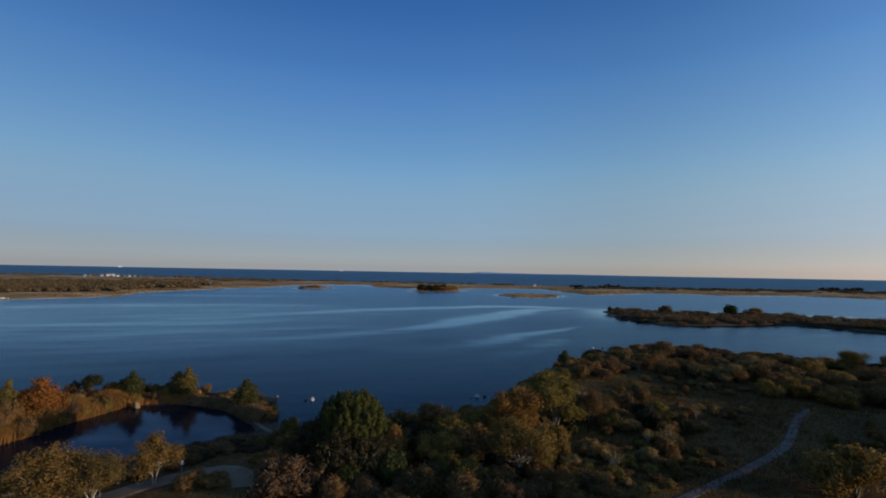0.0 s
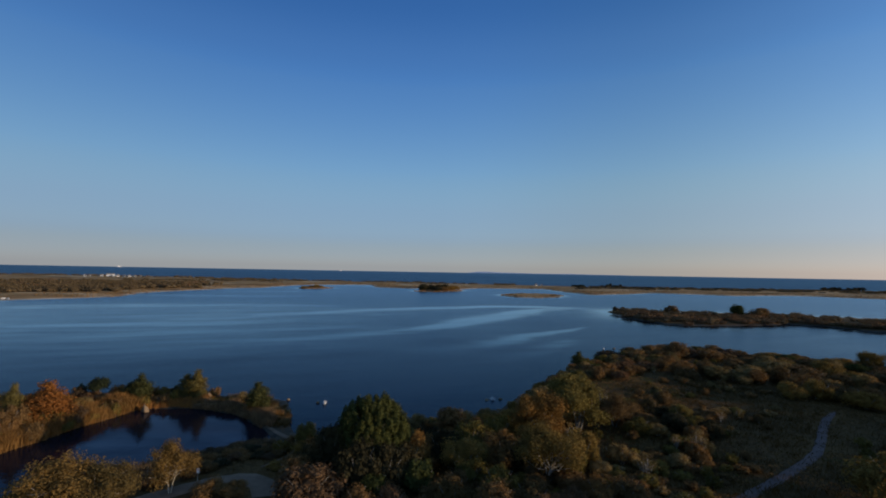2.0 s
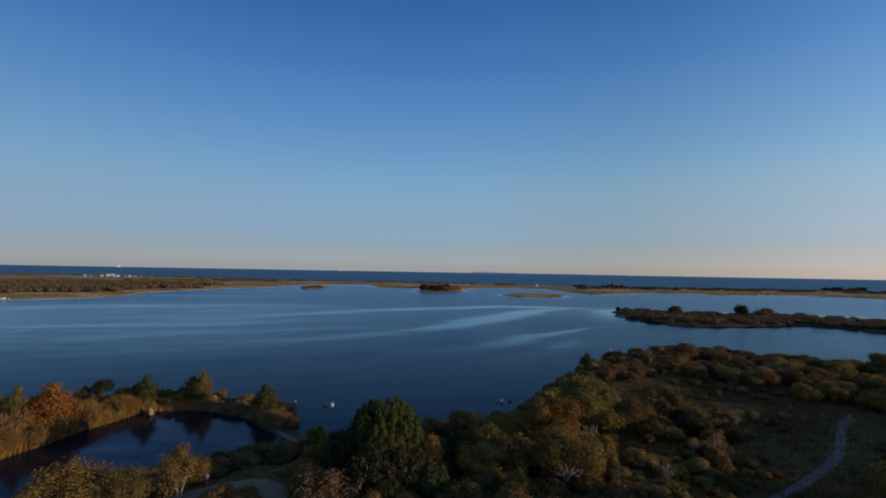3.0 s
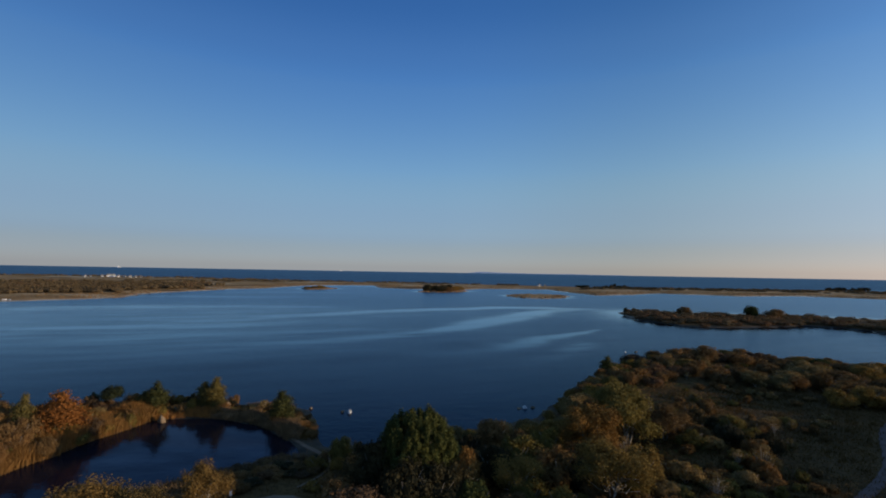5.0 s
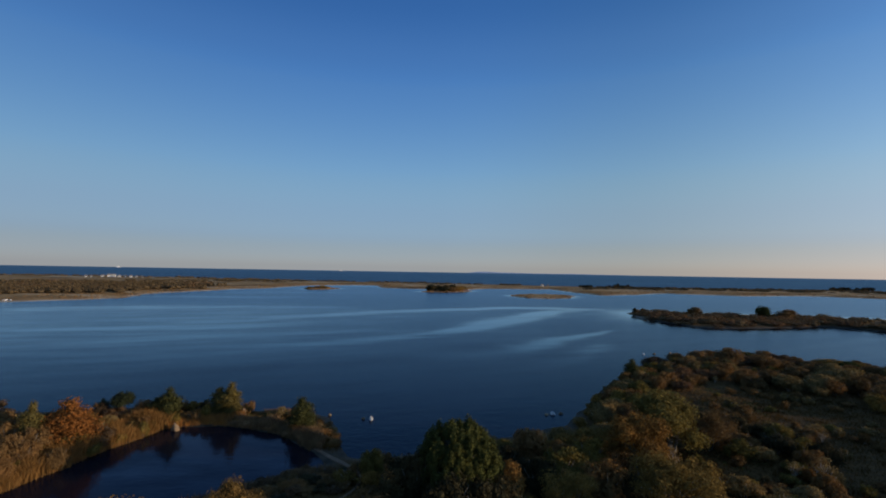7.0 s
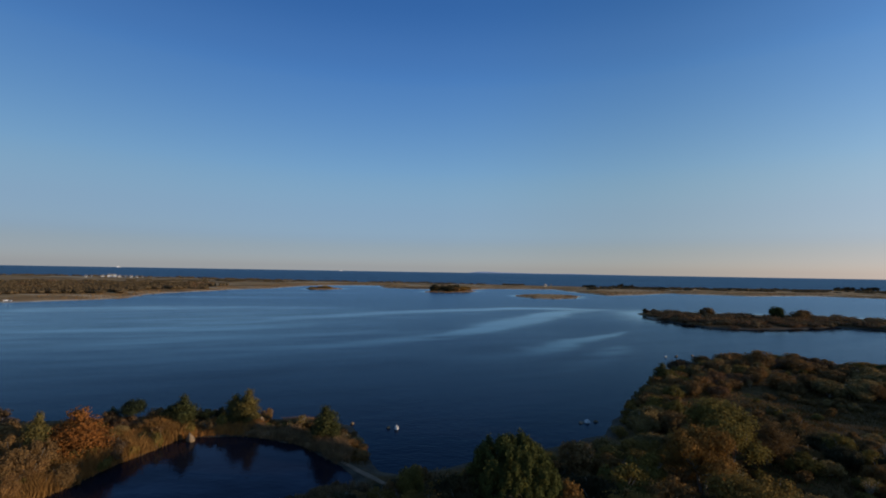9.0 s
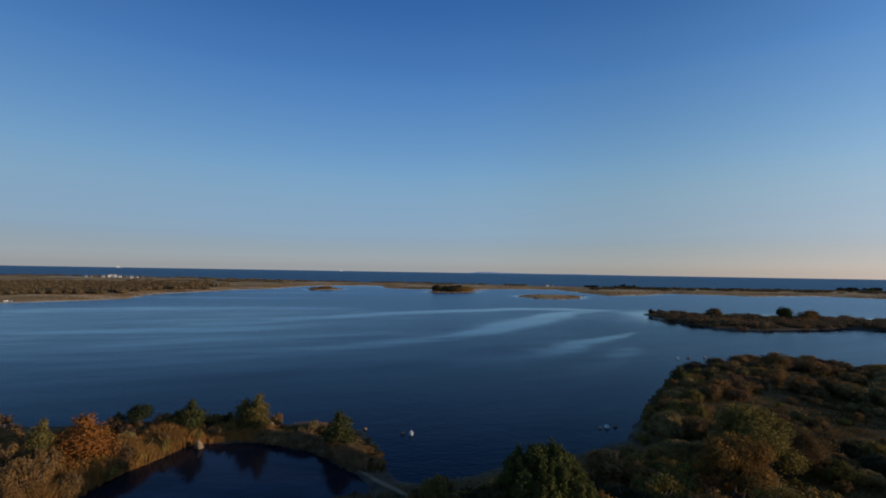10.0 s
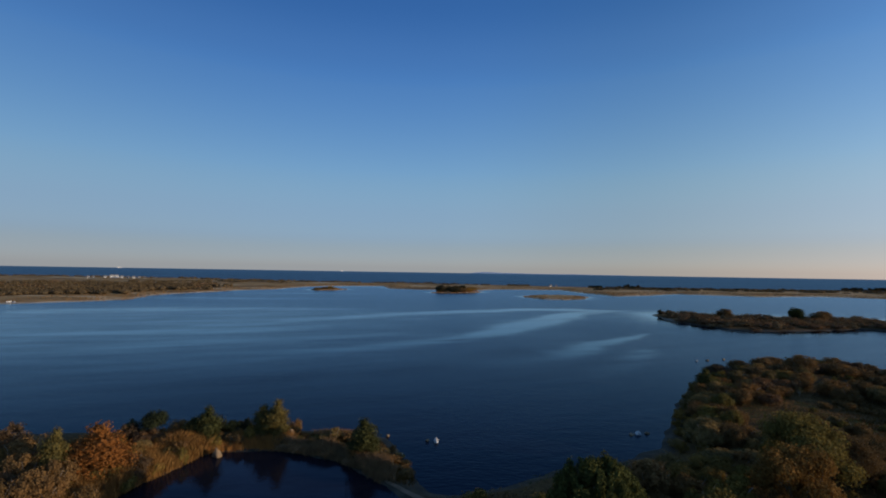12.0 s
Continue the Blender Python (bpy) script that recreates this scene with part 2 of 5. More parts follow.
def water_material(name, body, tint, ripple, chop, calm, stretch, turn, rough=0.06, dull=0.55, gain=1.9, slicks=False):
    """Water with ripples that are weaker in calm streaks: gloss by Fresnel over a dark body. The ripples face the eye and so mirror less."""
    m, nt, p = material(name)
    p.inputs["Base Color"].default_value = (*body, 1)
    p.inputs["Roughness"].default_value = 1.0
    p.inputs["Specular IOR Level"].default_value = 0.0

    def spread(source, lo, hi, to_lo, to_hi):
        n = add(nt, "ShaderNodeMapRange")
        for k, value in enumerate((lo, hi, to_lo, to_hi)):
            n.inputs[k + 1].default_value = value
        n.interpolation_type = "SMOOTHSTEP"
        nt.links.new(source, n.inputs[0])
        return n.outputs[0]

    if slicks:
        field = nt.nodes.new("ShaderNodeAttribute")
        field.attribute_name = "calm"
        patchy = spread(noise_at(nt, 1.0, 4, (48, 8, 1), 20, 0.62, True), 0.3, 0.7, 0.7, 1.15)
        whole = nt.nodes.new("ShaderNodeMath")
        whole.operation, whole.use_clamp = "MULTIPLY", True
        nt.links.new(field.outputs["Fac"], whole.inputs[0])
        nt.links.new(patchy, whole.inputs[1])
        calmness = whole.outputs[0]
    else:
        calmness = spread(noise_at(nt, 1.0, 3, stretch, turn, 0.5, True), 0.38, 0.74, 0.0, 0.5)
    h = mixed(nt, 0.5, noise_at(nt, ripple, 3, (0.7, 1.3, 1), 12), noise_at(nt, ripple * 0.25, 2, (0.7, 1.3, 1), -20))
    b = bumped(nt, p, h, 1.0, chop)
    nt.links.new(spread(calmness, 0.0, 1.0, 1.0, calm), b.inputs["Strength"])
    mirror = nt.nodes.new("ShaderNodeBsdfGlossy")
    mirror.inputs["Color"].default_value = (*tint, 1)
    fresnel = add(nt, "ShaderNodeFresnel", IOR=1.18)
    nt.links.new(spread(calmness, 0.0, 1.0, rough, rough * 0.3), mirror.inputs["Roughness"])
    nt.links.new(b.outputs[0], mirror.inputs["Normal"])
    nt.links.new(b.outputs[0], fresnel.inputs["Normal"])
    less = nt.nodes.new("ShaderNodeMath")
    less.operation = "MULTIPLY"
    nt.links.new(fresnel.outputs[0], less.inputs[0])
    nt.links.new(spread(calmness, 0.0, 1.0, dull * 0.76, dull * gain), less.inputs[1])
    mx = nt.nodes.new("ShaderNodeMixShader")
    nt.links.new(less.outputs[0], mx.inputs[0])
    nt.links.new(p.outputs[0], mx.inputs[1])
    nt.links.new(mirror.outputs[0], mx.inputs[2])
    nt.links.new(mx.outputs[0], nt.nodes["Material Output"].inputs["Surface"])
    return m


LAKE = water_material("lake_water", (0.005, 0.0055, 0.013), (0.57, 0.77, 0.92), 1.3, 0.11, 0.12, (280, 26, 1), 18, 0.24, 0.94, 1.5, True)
SEA = water_material("sea_water", (0.006, 0.018, 0.04), (0.33, 0.5, 0.58), 0.3, 1.2, 0.8, (1400, 160, 1), 5, 0.4, 0.8, 1.12)
POND = water_material("pond_water", (0.009, 0.009, 0.014), (0.74, 0.78, 0.9), 1.2, 0.05, 0.6, (20, 12, 1), 0, 0.07, 1.1)


def plain(name, colour, rough=0.7, spread=0.25, scale=3.0):
    m, nt, p = material(name)
    lo = tuple(v * (1 - spread) for v in colour)
    hi = tuple(min(1.0, v * (1 + spread)) for v in colour)
    nt.links.new(ramp(nt, noise_at(nt, scale, 5), ((0.3, lo), (0.7, hi))), p.inputs["Base Color"])
    p.inputs["Roughness"].default_value = rough
    return m


WHITE = plain("white_paint", (0.66, 0.66, 0.65), 0.6, 0.08)
SHINGLE = plain("grey_shingle", (0.2, 0.18, 0.16), 0.85, 0.3)
GLASS = plain("dark_glass", (0.03, 0.04, 0.05), 0.1, 0.1)
# distance haze is painted into this pale blue-grey base colour
HAZY = plain("far_land_painted_haze", (0.34, 0.42, 0.52), 0.9, 0.1, 0.002)


# ---- plan of land and water ----
MAIN = [(-579, -632), (-601, 18.1), (-173.1, 85.5), (-123.4, 96.4), (-95.6, 101.4), (-77.6, 102.9), (-59.7, 106.8), (-52.7, 106), (-46.6, 104.5), (-40.1, 103.6),
        (-35.5, 102), (-32.9, 97), (-31.1, 91.4), (-30, 86), (-27.4, 82.8), (-22.9, 82.7), (-15, 87.3), (-8.1, 90.7), (-0.2, 94.1), (8.6, 99.4), (11.9, 105.6),
        (18, 115.5), (26.6, 129.2), (35.2, 140.5), (43.8, 150.6), (54.5, 162), (65.2, 171), (78, 174.5), (95, 168), (109, 155), (127, 142), (155, 130), (205.2, 118),
        (316, 104), (597, 76), (620, -572)]
POND_SHAPE = [(-61.9, 52.4), (-68.2, 61.7), (-67.5, 70.2), (-65.2, 76.4), (-63.9, 83.7), (-62.6, 88.6), (-60.3, 93.5), (-53.3, 95.7), (-47.3, 94.8), (-43.2, 92.6),
              (-39.1, 89.5), (-35, 86.1), (-31.6, 82.3), (-30.7, 78.7), (-34.7, 77.3), (-39.5, 72.8), (-44.3, 66.6), (-51.1, 60.2), (-56.9, 53.9)]
SPIT = [(113.3, 344), (107.7, 302), (109.4, 280.6), (115, 265.2), (124.2, 257.2), (141.3, 256.3), (163.1, 261.6), (188.8, 271.3), (203, 266), (211.7, 247.1), (232.7, 219.2),
        (283.5, 195.2), (414, 189.7), (431, 263), (320, 293.6), (259.2, 321), (213.6, 337), (178.4, 341), (153.2, 347), (127.9, 354)]
BARRIER = [(-1909, 206), (-711, 308), (-320, 348), (-297.2, 376), (-280.2, 406), (-295, 458), (-289.8, 509), (-264.3, 583), (-236.2, 640), (-225.2, 725),
           (-177.1, 782), (-125.8, 805), (-98.2, 700), (-50.4, 679), (12.9, 672), (47, 726), (154.4, 746), (161.6, 655), (178.2, 579), (233, 615),
           (292.3, 666), (375, 622), (473, 654), (549, 597), (782, 546), (1885, 493), (1875, 900), (794, 885), (531, 885), (320, 872), (229, 885),
           (131, 930), (-35, 960), (-197, 960), (-320, 1000), (-608, 1110), (-972, 1085), (-1936, 1060)]
ISLET_A = [(-40.7, 601), (-15.4, 593), (10.9, 614), (29.9, 641), (7.2, 662), (-27.4, 650)]
ISLET_B = [(61.2, 546), (70.8, 501), (91.2, 490), (120.5, 510), (139, 556), (114, 585), (84.2, 576)]
ISLET_C = [(-196.1, 636), (-177.1, 609), (-159.8, 629), (-150.6, 654), (-173.2, 670)]


def signed(poly, x, y):
    """Distance to the outline of a polygon, positive inside."""
    best = np.full(x.shape, 1e9)
    inside = np.zeros(x.shape, bool)
    for (ax, ay), (bx, by) in zip(poly, poly[1:] + poly[:1]):
        dx, dy = bx - ax, by - ay
        t = np.clip(((x - ax) * dx + (y - ay) * dy) / (dx * dx + dy * dy), 0, 1)
        best = np.minimum(best, np.hypot(x - ax - t * dx, y - ay - t * dy))
        crosses = (ay > y) != (by > y)
        inside ^= crosses & (x < ax + (y - ay) * dx / (dy if dy else 1e-9))
    return np.where(inside, best, -best)


lattice = np.random.default_rng(5).random((256, 256))


def value_noise(x, y, size):
    u, v = np.asarray(x) / size, np.asarray(y) / size
    i, j = np.floor(u).astype(int), np.floor(v).astype(int)
    f, g = u - i, v - j
    f, g = f * f * (3 - 2 * f), g * g * (3 - 2 * g)
    a, b = lattice[i % 256, j % 256], lattice[(i + 1) % 256, j % 256]
    c, d = lattice[i % 256, (j + 1) % 256], lattice[(i + 1) % 256, (j + 1) % 256]
    return (a * (1 - f) + b * f) * (1 - g) + (c * (1 - f) + d * f) * g - 0.5


def heights(x, y):
    """Ground height over a field of places: water level is 0."""
    x, y = np.asarray(x, float), np.asarray(y, float)
    wob = 1.6 * value_noise(x, y, 5.0) + 0.8 * value_noise(x, y, 2.1)
    wide = 9 * value_noise(x, y, 45.0) + 6 * value_noise(x, y, 17.0)
    near = np.minimum(signed(MAIN, x, y), -signed(POND_SHAPE, x, y)) + wob
    spit = signed(SPIT, x, y) + 3 * wob
    far = np.maximum.reduce([signed(BARRIER, x, y) + wide, signed(ISLET_A, x, y) + 2 * wob, signed(ISLET_B, x, y) + 2 * wob, signed(ISLET_C, x, y) + 2 * wob])
    z = np.full(x.shape, -3.0)
    for d, top, run in ((near, 1.7, 7.0), (spit, 1.4, 8.0), (far, 1.8, 16.0)):
        up = top * (1 - np.exp(-np.maximum(d, 0) / run)) * (1 + 0.5 * value_noise(x, y, 14.0))
        down = -3.0 * (1 - np.exp(np.minimum(d, 0) / 7.0))
        z = np.maximum(z, np.where(d > 0, up, down))
    return z


def height(x, y):
    return float(heights(np.array([x]), np.array([y]))[0])


def mesh_object(name, verts, faces, mat, parent=None, label="", smooth=False):
    me = bpy.data.meshes.new(name)
    me.from_pydata([tuple(v) for v in verts], [], [tuple(f) for f in faces])
    me.materials.append(mat)
    if smooth:
        me.shade_smooth()
    ob = new(name, me)
    if parent is not None:
        ob.parent = parent
    return tagged(ob, label)


def part(name, bm, mat, parent, label="", smooth=False):
    """One bmesh as one mesh object under a thing or a part."""
    me = bpy.data.meshes.new(name)
    bm.to_mesh(me)
    bm.free()
    me.materials.append(mat)
    if smooth:
        me.shade_smooth()
    ob = new(name, me)
    if parent is not None:
        ob.parent = parent
    return tagged(ob, label)


def steps(*spans):
    """Grid lines from spans of (start, end, spacing)."""
    out = []
    for a, b, s in spans:
        out += list(np.arange(a, b, s))
    return np.array(out + [spans[-1][1]])


# ---- ground ----
gx = steps((-6500, -1900, 460), (-1900, -400, 25), (-400, -110, 7), (-110, 130, 1.1), (130, 460, 5), (460, 1900, 25), (1900, 6500, 460))
gy = steps((-800, 20, 41), (20, 180, 1.2), (180, 370, 3.5), (370, 1180, 9), (1180, 4992, 476))
GX, GY = np.meshgrid(gx, gy)
GZ = heights(GX, GY)
nx = len(gx)
verts = np.stack([GX.ravel(), GY.ravel(), GZ.ravel()], 1).tolist()
i, j = np.meshgrid(np.arange(nx - 1), np.arange(len(gy) - 1))
k = (j * nx + i).ravel()
faces = np.stack([k, k + 1, k + nx + 1, k + nx], 1).tolist()
ground = mesh_object("ground", verts, faces, GROUND, smooth=True)
tagged(ground, "low coastal ground with dark autumn grass, marsh and sandy shores", "ground", kind="structure")

# ---- water ----
split = [(-6817, 334), (-626, 753), (-318, 817), (-148.8, 834), (-28.7, 831), (142.7, 798), (224.9, 735), (326, 719), (777, 691), (6775, 907)]


def strip(name, near_line, far_line, mat):
    v = [(x, y, 0) for x, y in near_line] + [(x, y, 0) for x, y in far_line]
    n = len(near_line)
    return mesh_object(name, v, [(a, a + 1, n + a + 1, n + a) for a in range(n - 1)], mat)


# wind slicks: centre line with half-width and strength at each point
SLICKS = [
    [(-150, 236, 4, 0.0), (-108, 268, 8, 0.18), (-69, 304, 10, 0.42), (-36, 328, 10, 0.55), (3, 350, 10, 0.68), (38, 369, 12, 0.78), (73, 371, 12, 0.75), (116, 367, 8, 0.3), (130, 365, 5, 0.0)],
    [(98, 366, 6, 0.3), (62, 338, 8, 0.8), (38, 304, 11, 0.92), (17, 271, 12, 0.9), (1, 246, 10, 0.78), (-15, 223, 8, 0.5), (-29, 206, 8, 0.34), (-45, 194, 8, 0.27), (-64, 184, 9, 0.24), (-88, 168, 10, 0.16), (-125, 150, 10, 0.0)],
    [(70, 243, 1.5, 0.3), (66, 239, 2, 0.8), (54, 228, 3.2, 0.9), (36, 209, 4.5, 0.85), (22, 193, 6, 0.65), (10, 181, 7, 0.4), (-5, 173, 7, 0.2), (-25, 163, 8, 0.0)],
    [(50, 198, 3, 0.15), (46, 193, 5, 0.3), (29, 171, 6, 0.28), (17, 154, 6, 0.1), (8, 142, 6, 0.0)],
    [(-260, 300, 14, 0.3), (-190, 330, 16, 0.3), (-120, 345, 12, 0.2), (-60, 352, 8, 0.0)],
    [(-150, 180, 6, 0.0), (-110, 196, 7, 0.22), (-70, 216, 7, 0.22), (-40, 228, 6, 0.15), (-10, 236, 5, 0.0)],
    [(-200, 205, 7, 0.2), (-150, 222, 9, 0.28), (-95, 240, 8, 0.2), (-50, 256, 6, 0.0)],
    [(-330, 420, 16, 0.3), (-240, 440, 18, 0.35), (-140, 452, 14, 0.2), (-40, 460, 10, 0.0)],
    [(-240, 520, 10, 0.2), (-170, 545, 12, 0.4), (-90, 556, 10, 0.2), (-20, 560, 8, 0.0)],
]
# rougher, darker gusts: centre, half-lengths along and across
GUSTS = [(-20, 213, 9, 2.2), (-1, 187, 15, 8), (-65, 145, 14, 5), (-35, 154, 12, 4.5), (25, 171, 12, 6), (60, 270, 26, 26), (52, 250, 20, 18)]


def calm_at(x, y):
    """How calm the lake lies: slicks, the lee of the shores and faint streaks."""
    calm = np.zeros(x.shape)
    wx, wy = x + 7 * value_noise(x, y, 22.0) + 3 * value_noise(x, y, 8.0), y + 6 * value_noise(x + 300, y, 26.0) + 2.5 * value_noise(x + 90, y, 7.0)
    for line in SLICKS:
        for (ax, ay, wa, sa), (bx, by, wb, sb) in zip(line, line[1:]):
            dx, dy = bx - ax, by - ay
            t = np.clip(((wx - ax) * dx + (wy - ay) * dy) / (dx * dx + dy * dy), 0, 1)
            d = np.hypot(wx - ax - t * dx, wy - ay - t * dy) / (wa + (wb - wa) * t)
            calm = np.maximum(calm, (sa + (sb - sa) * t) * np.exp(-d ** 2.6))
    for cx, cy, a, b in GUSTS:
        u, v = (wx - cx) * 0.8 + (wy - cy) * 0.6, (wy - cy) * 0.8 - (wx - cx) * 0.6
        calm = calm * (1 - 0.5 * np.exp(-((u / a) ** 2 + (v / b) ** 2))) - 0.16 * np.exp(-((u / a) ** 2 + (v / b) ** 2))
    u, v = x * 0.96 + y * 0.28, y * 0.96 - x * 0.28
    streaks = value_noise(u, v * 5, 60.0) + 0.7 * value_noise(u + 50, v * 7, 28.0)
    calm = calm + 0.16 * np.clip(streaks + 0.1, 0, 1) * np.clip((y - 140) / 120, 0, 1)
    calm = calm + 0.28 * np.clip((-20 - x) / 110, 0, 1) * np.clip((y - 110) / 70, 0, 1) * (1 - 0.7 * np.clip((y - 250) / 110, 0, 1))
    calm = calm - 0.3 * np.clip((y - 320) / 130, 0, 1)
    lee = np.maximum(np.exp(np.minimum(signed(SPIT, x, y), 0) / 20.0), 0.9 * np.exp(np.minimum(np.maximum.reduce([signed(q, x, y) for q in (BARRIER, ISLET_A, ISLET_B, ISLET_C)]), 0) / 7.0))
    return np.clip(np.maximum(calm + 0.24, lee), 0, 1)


lx = steps((-6817, -1400, 900), (-1400, -420, 40), (-420, -140, 7), (-140, 150, 2.4), (150, 420, 5), (420, 1400, 35), (1400, 6775, 900))
ly = np.concatenate([steps((-790, 40, 166), (40, 130, 9)), 130 * np.exp(np.linspace(0, math.log(700 / 130), 210)[1:])])
far_edge = np.interp(lx, [q[0] for q in split], [q[1] for q in split])
LX, LY = np.meshgrid(lx, ly)
LY = np.vstack([np.minimum(LY, far_edge[None, :] - 3 + 0.01 * np.arange(len(ly))[:, None]), far_edge[None, :]])
LX = np.vstack([LX, lx[None, :]])
n = len(lx)
i, j = np.meshgrid(np.arange(n - 1), np.arange(len(LY) - 1))
k = (j * n + i).ravel()
lake = mesh_object("lake_water", np.stack([LX.ravel(), LY.ravel(), np.zeros(LX.size)], 1).tolist(), np.stack([k, k + 1, k + n + 1, k + n], 1).tolist(), LAKE)
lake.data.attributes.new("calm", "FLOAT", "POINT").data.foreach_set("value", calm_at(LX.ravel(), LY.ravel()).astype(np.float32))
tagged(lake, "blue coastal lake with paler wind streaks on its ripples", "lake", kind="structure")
sea = strip("sea_water", [(x, y + 0.01) for x, y in split], [(x, 4990) for x, y in split], SEA)
tagged(sea, "deep blue open sea reaching the horizon", "sea", kind="structure")
cx, cy = -48.7, 76
pond = mesh_object("pond_water", [(cx + (x - cx) * 1.08, cy + (y - cy) * 1.06, 0.03) for x, y in POND_SHAPE], [tuple(range(len(POND_SHAPE)))[::-1]], POND)
tagged(pond, "still dark pond enclosed by reeds and a narrow causeway", "pond", kind="structure")


# ---- tracks ----
def ribbon(name, points, widths, mat, lift=0.07):
    """A track laid on the ground along a line."""
    pts, ws = [], []
    for (a, b), (wa, wb) in zip(zip(points, points[1:]), zip(widths, widths[1:])):
        n = max(2, int(math.dist(a, b) / 0.8))
        for s in range(n):
            f = s / n
            pts.append((a[0] + (b[0] - a[0]) * f, a[1] + (b[1] - a[1]) * f))
            ws.append(wa + (wb - wa) * f)
    pts.append(points[-1])
    ws.append(widths[-1])
    p = np.array(pts)
    for _ in range(6):
        p[1:-1] = (p[:-2] + 2 * p[1:-1] + p[2:]) / 4
    d = np.gradient(p, axis=0)
    d /= np.linalg.norm(d, axis=1)[:, None]
    side = np.stack([-d[:, 1], d[:, 0]], 1)
    rng = np.random.default_rng(3)
    cols = 9
    v, f = [], []
    for r, (q, s, w) in enumerate(zip(p, side, ws)):
        wl, wr = w * (0.5 + 0.12 * (rng.random() - 0.5)), w * (0.5 + 0.12 * (rng.random() - 0.5))
        for c in range(cols):
            u = -wl + (wl + wr) * c / (cols - 1)
            v.append((q[0] + s[0] * u, q[1] + s[1] * u, 0))
        if r:
            f += [((r - 1) * cols + c, (r - 1) * cols + c + 1, r * cols + c + 1, r * cols + c) for c in range(cols - 1)]
    v = np.array(v)
    v[:, 2] = np.maximum(heights(v[:, 0], v[:, 1]), 0.12) + lift
    edge = np.arange(len(v)) % cols
    v[(edge == 0) | (edge == cols - 1), 2] -= lift + 0.12
    return mesh_object(name, v.tolist(), f, mat, smooth=True)


PATH_LINE = [(9.6, 44.8), (19.6, 50.8), (28.8, 57.2), (33.3, 60.4), (39, 64.2), (45.6, 68.8), (52, 74.2), (58.4, 81.4), (62.5, 86.2), (66, 90.0), (69.2, 92.6), (70.8, 93.8)]
CAUSEWAY_LINE = [(-33.6, 85.6), (-31.2, 83.1), (-28.4, 79.9), (-25.8, 76.4), (-24.2, 72.6), (-24.6, 68.4), (-26.6, 65)]
TRACK_LINE = [(-23.2, 57.2), (-24.6, 60.6), (-27.6, 62.0), (-30.8, 61.0), (-34, 58.5), (-37.6, 55), (-41, 50)]
tagged(ribbon("path", PATH_LINE, [1.6] * (len(PATH_LINE) - 2) + [1.0, 0.4], ASPHALT), "narrow grey footpath curving through the dark meadow", "path", kind="structure")
tagged(ribbon("footpath", CAUSEWAY_LINE, [0.4, 0.7, 0.8, 0.6, 0.4, 0.35, 0.4], GRAVEL), "faint worn footpath along the causeway", "path", kind="structure")
tagged(ribbon("track", TRACK_LINE, [3.2, 3.8, 3.6, 3.4, 3.6, 4.0, 4.2], GRAVEL), "bare patch of sandy gravel beside the pond", "track", kind="structure")


# ---- plants ----
def tube(verts, faces, path, radii, sides=6):
    """Appends a tapered tube along a path."""
    base = len(verts)
    path = [Vector(q) for q in path]
    for n, (q, r) in enumerate(zip(path, radii)):
        d = (path[min(n + 1, len(path) - 1)] - path[max(n - 1, 0)]).normalized()
        a = d.orthogonal().normalized()
        b = d.cross(a)
        for s in range(sides):
            t = 2 * math.pi * s / sides
            verts.append(tuple(q + (a * math.cos(t) + b * math.sin(t)) * r))
        if n:
            for s in range(sides):
                s2 = (s + 1) % sides
                o = base + (n - 1) * sides
                faces.append((o + s, o + s2, o + sides + s2, o + sides + s))
    faces.append(tuple(base + (len(path) - 1) * sides + s for s in range(sides)))


def ico():
    bm = bmesh.new()
    bmesh.ops.create_icosphere(bm, subdivisions=1, radius=1)
    v = np.array([q.co[:] for q in bm.verts])
    f = [[q.index for q in face.verts] for face in bm.faces]
    bm.free()
    return v, f


ICO_V, ICO_F = ico()


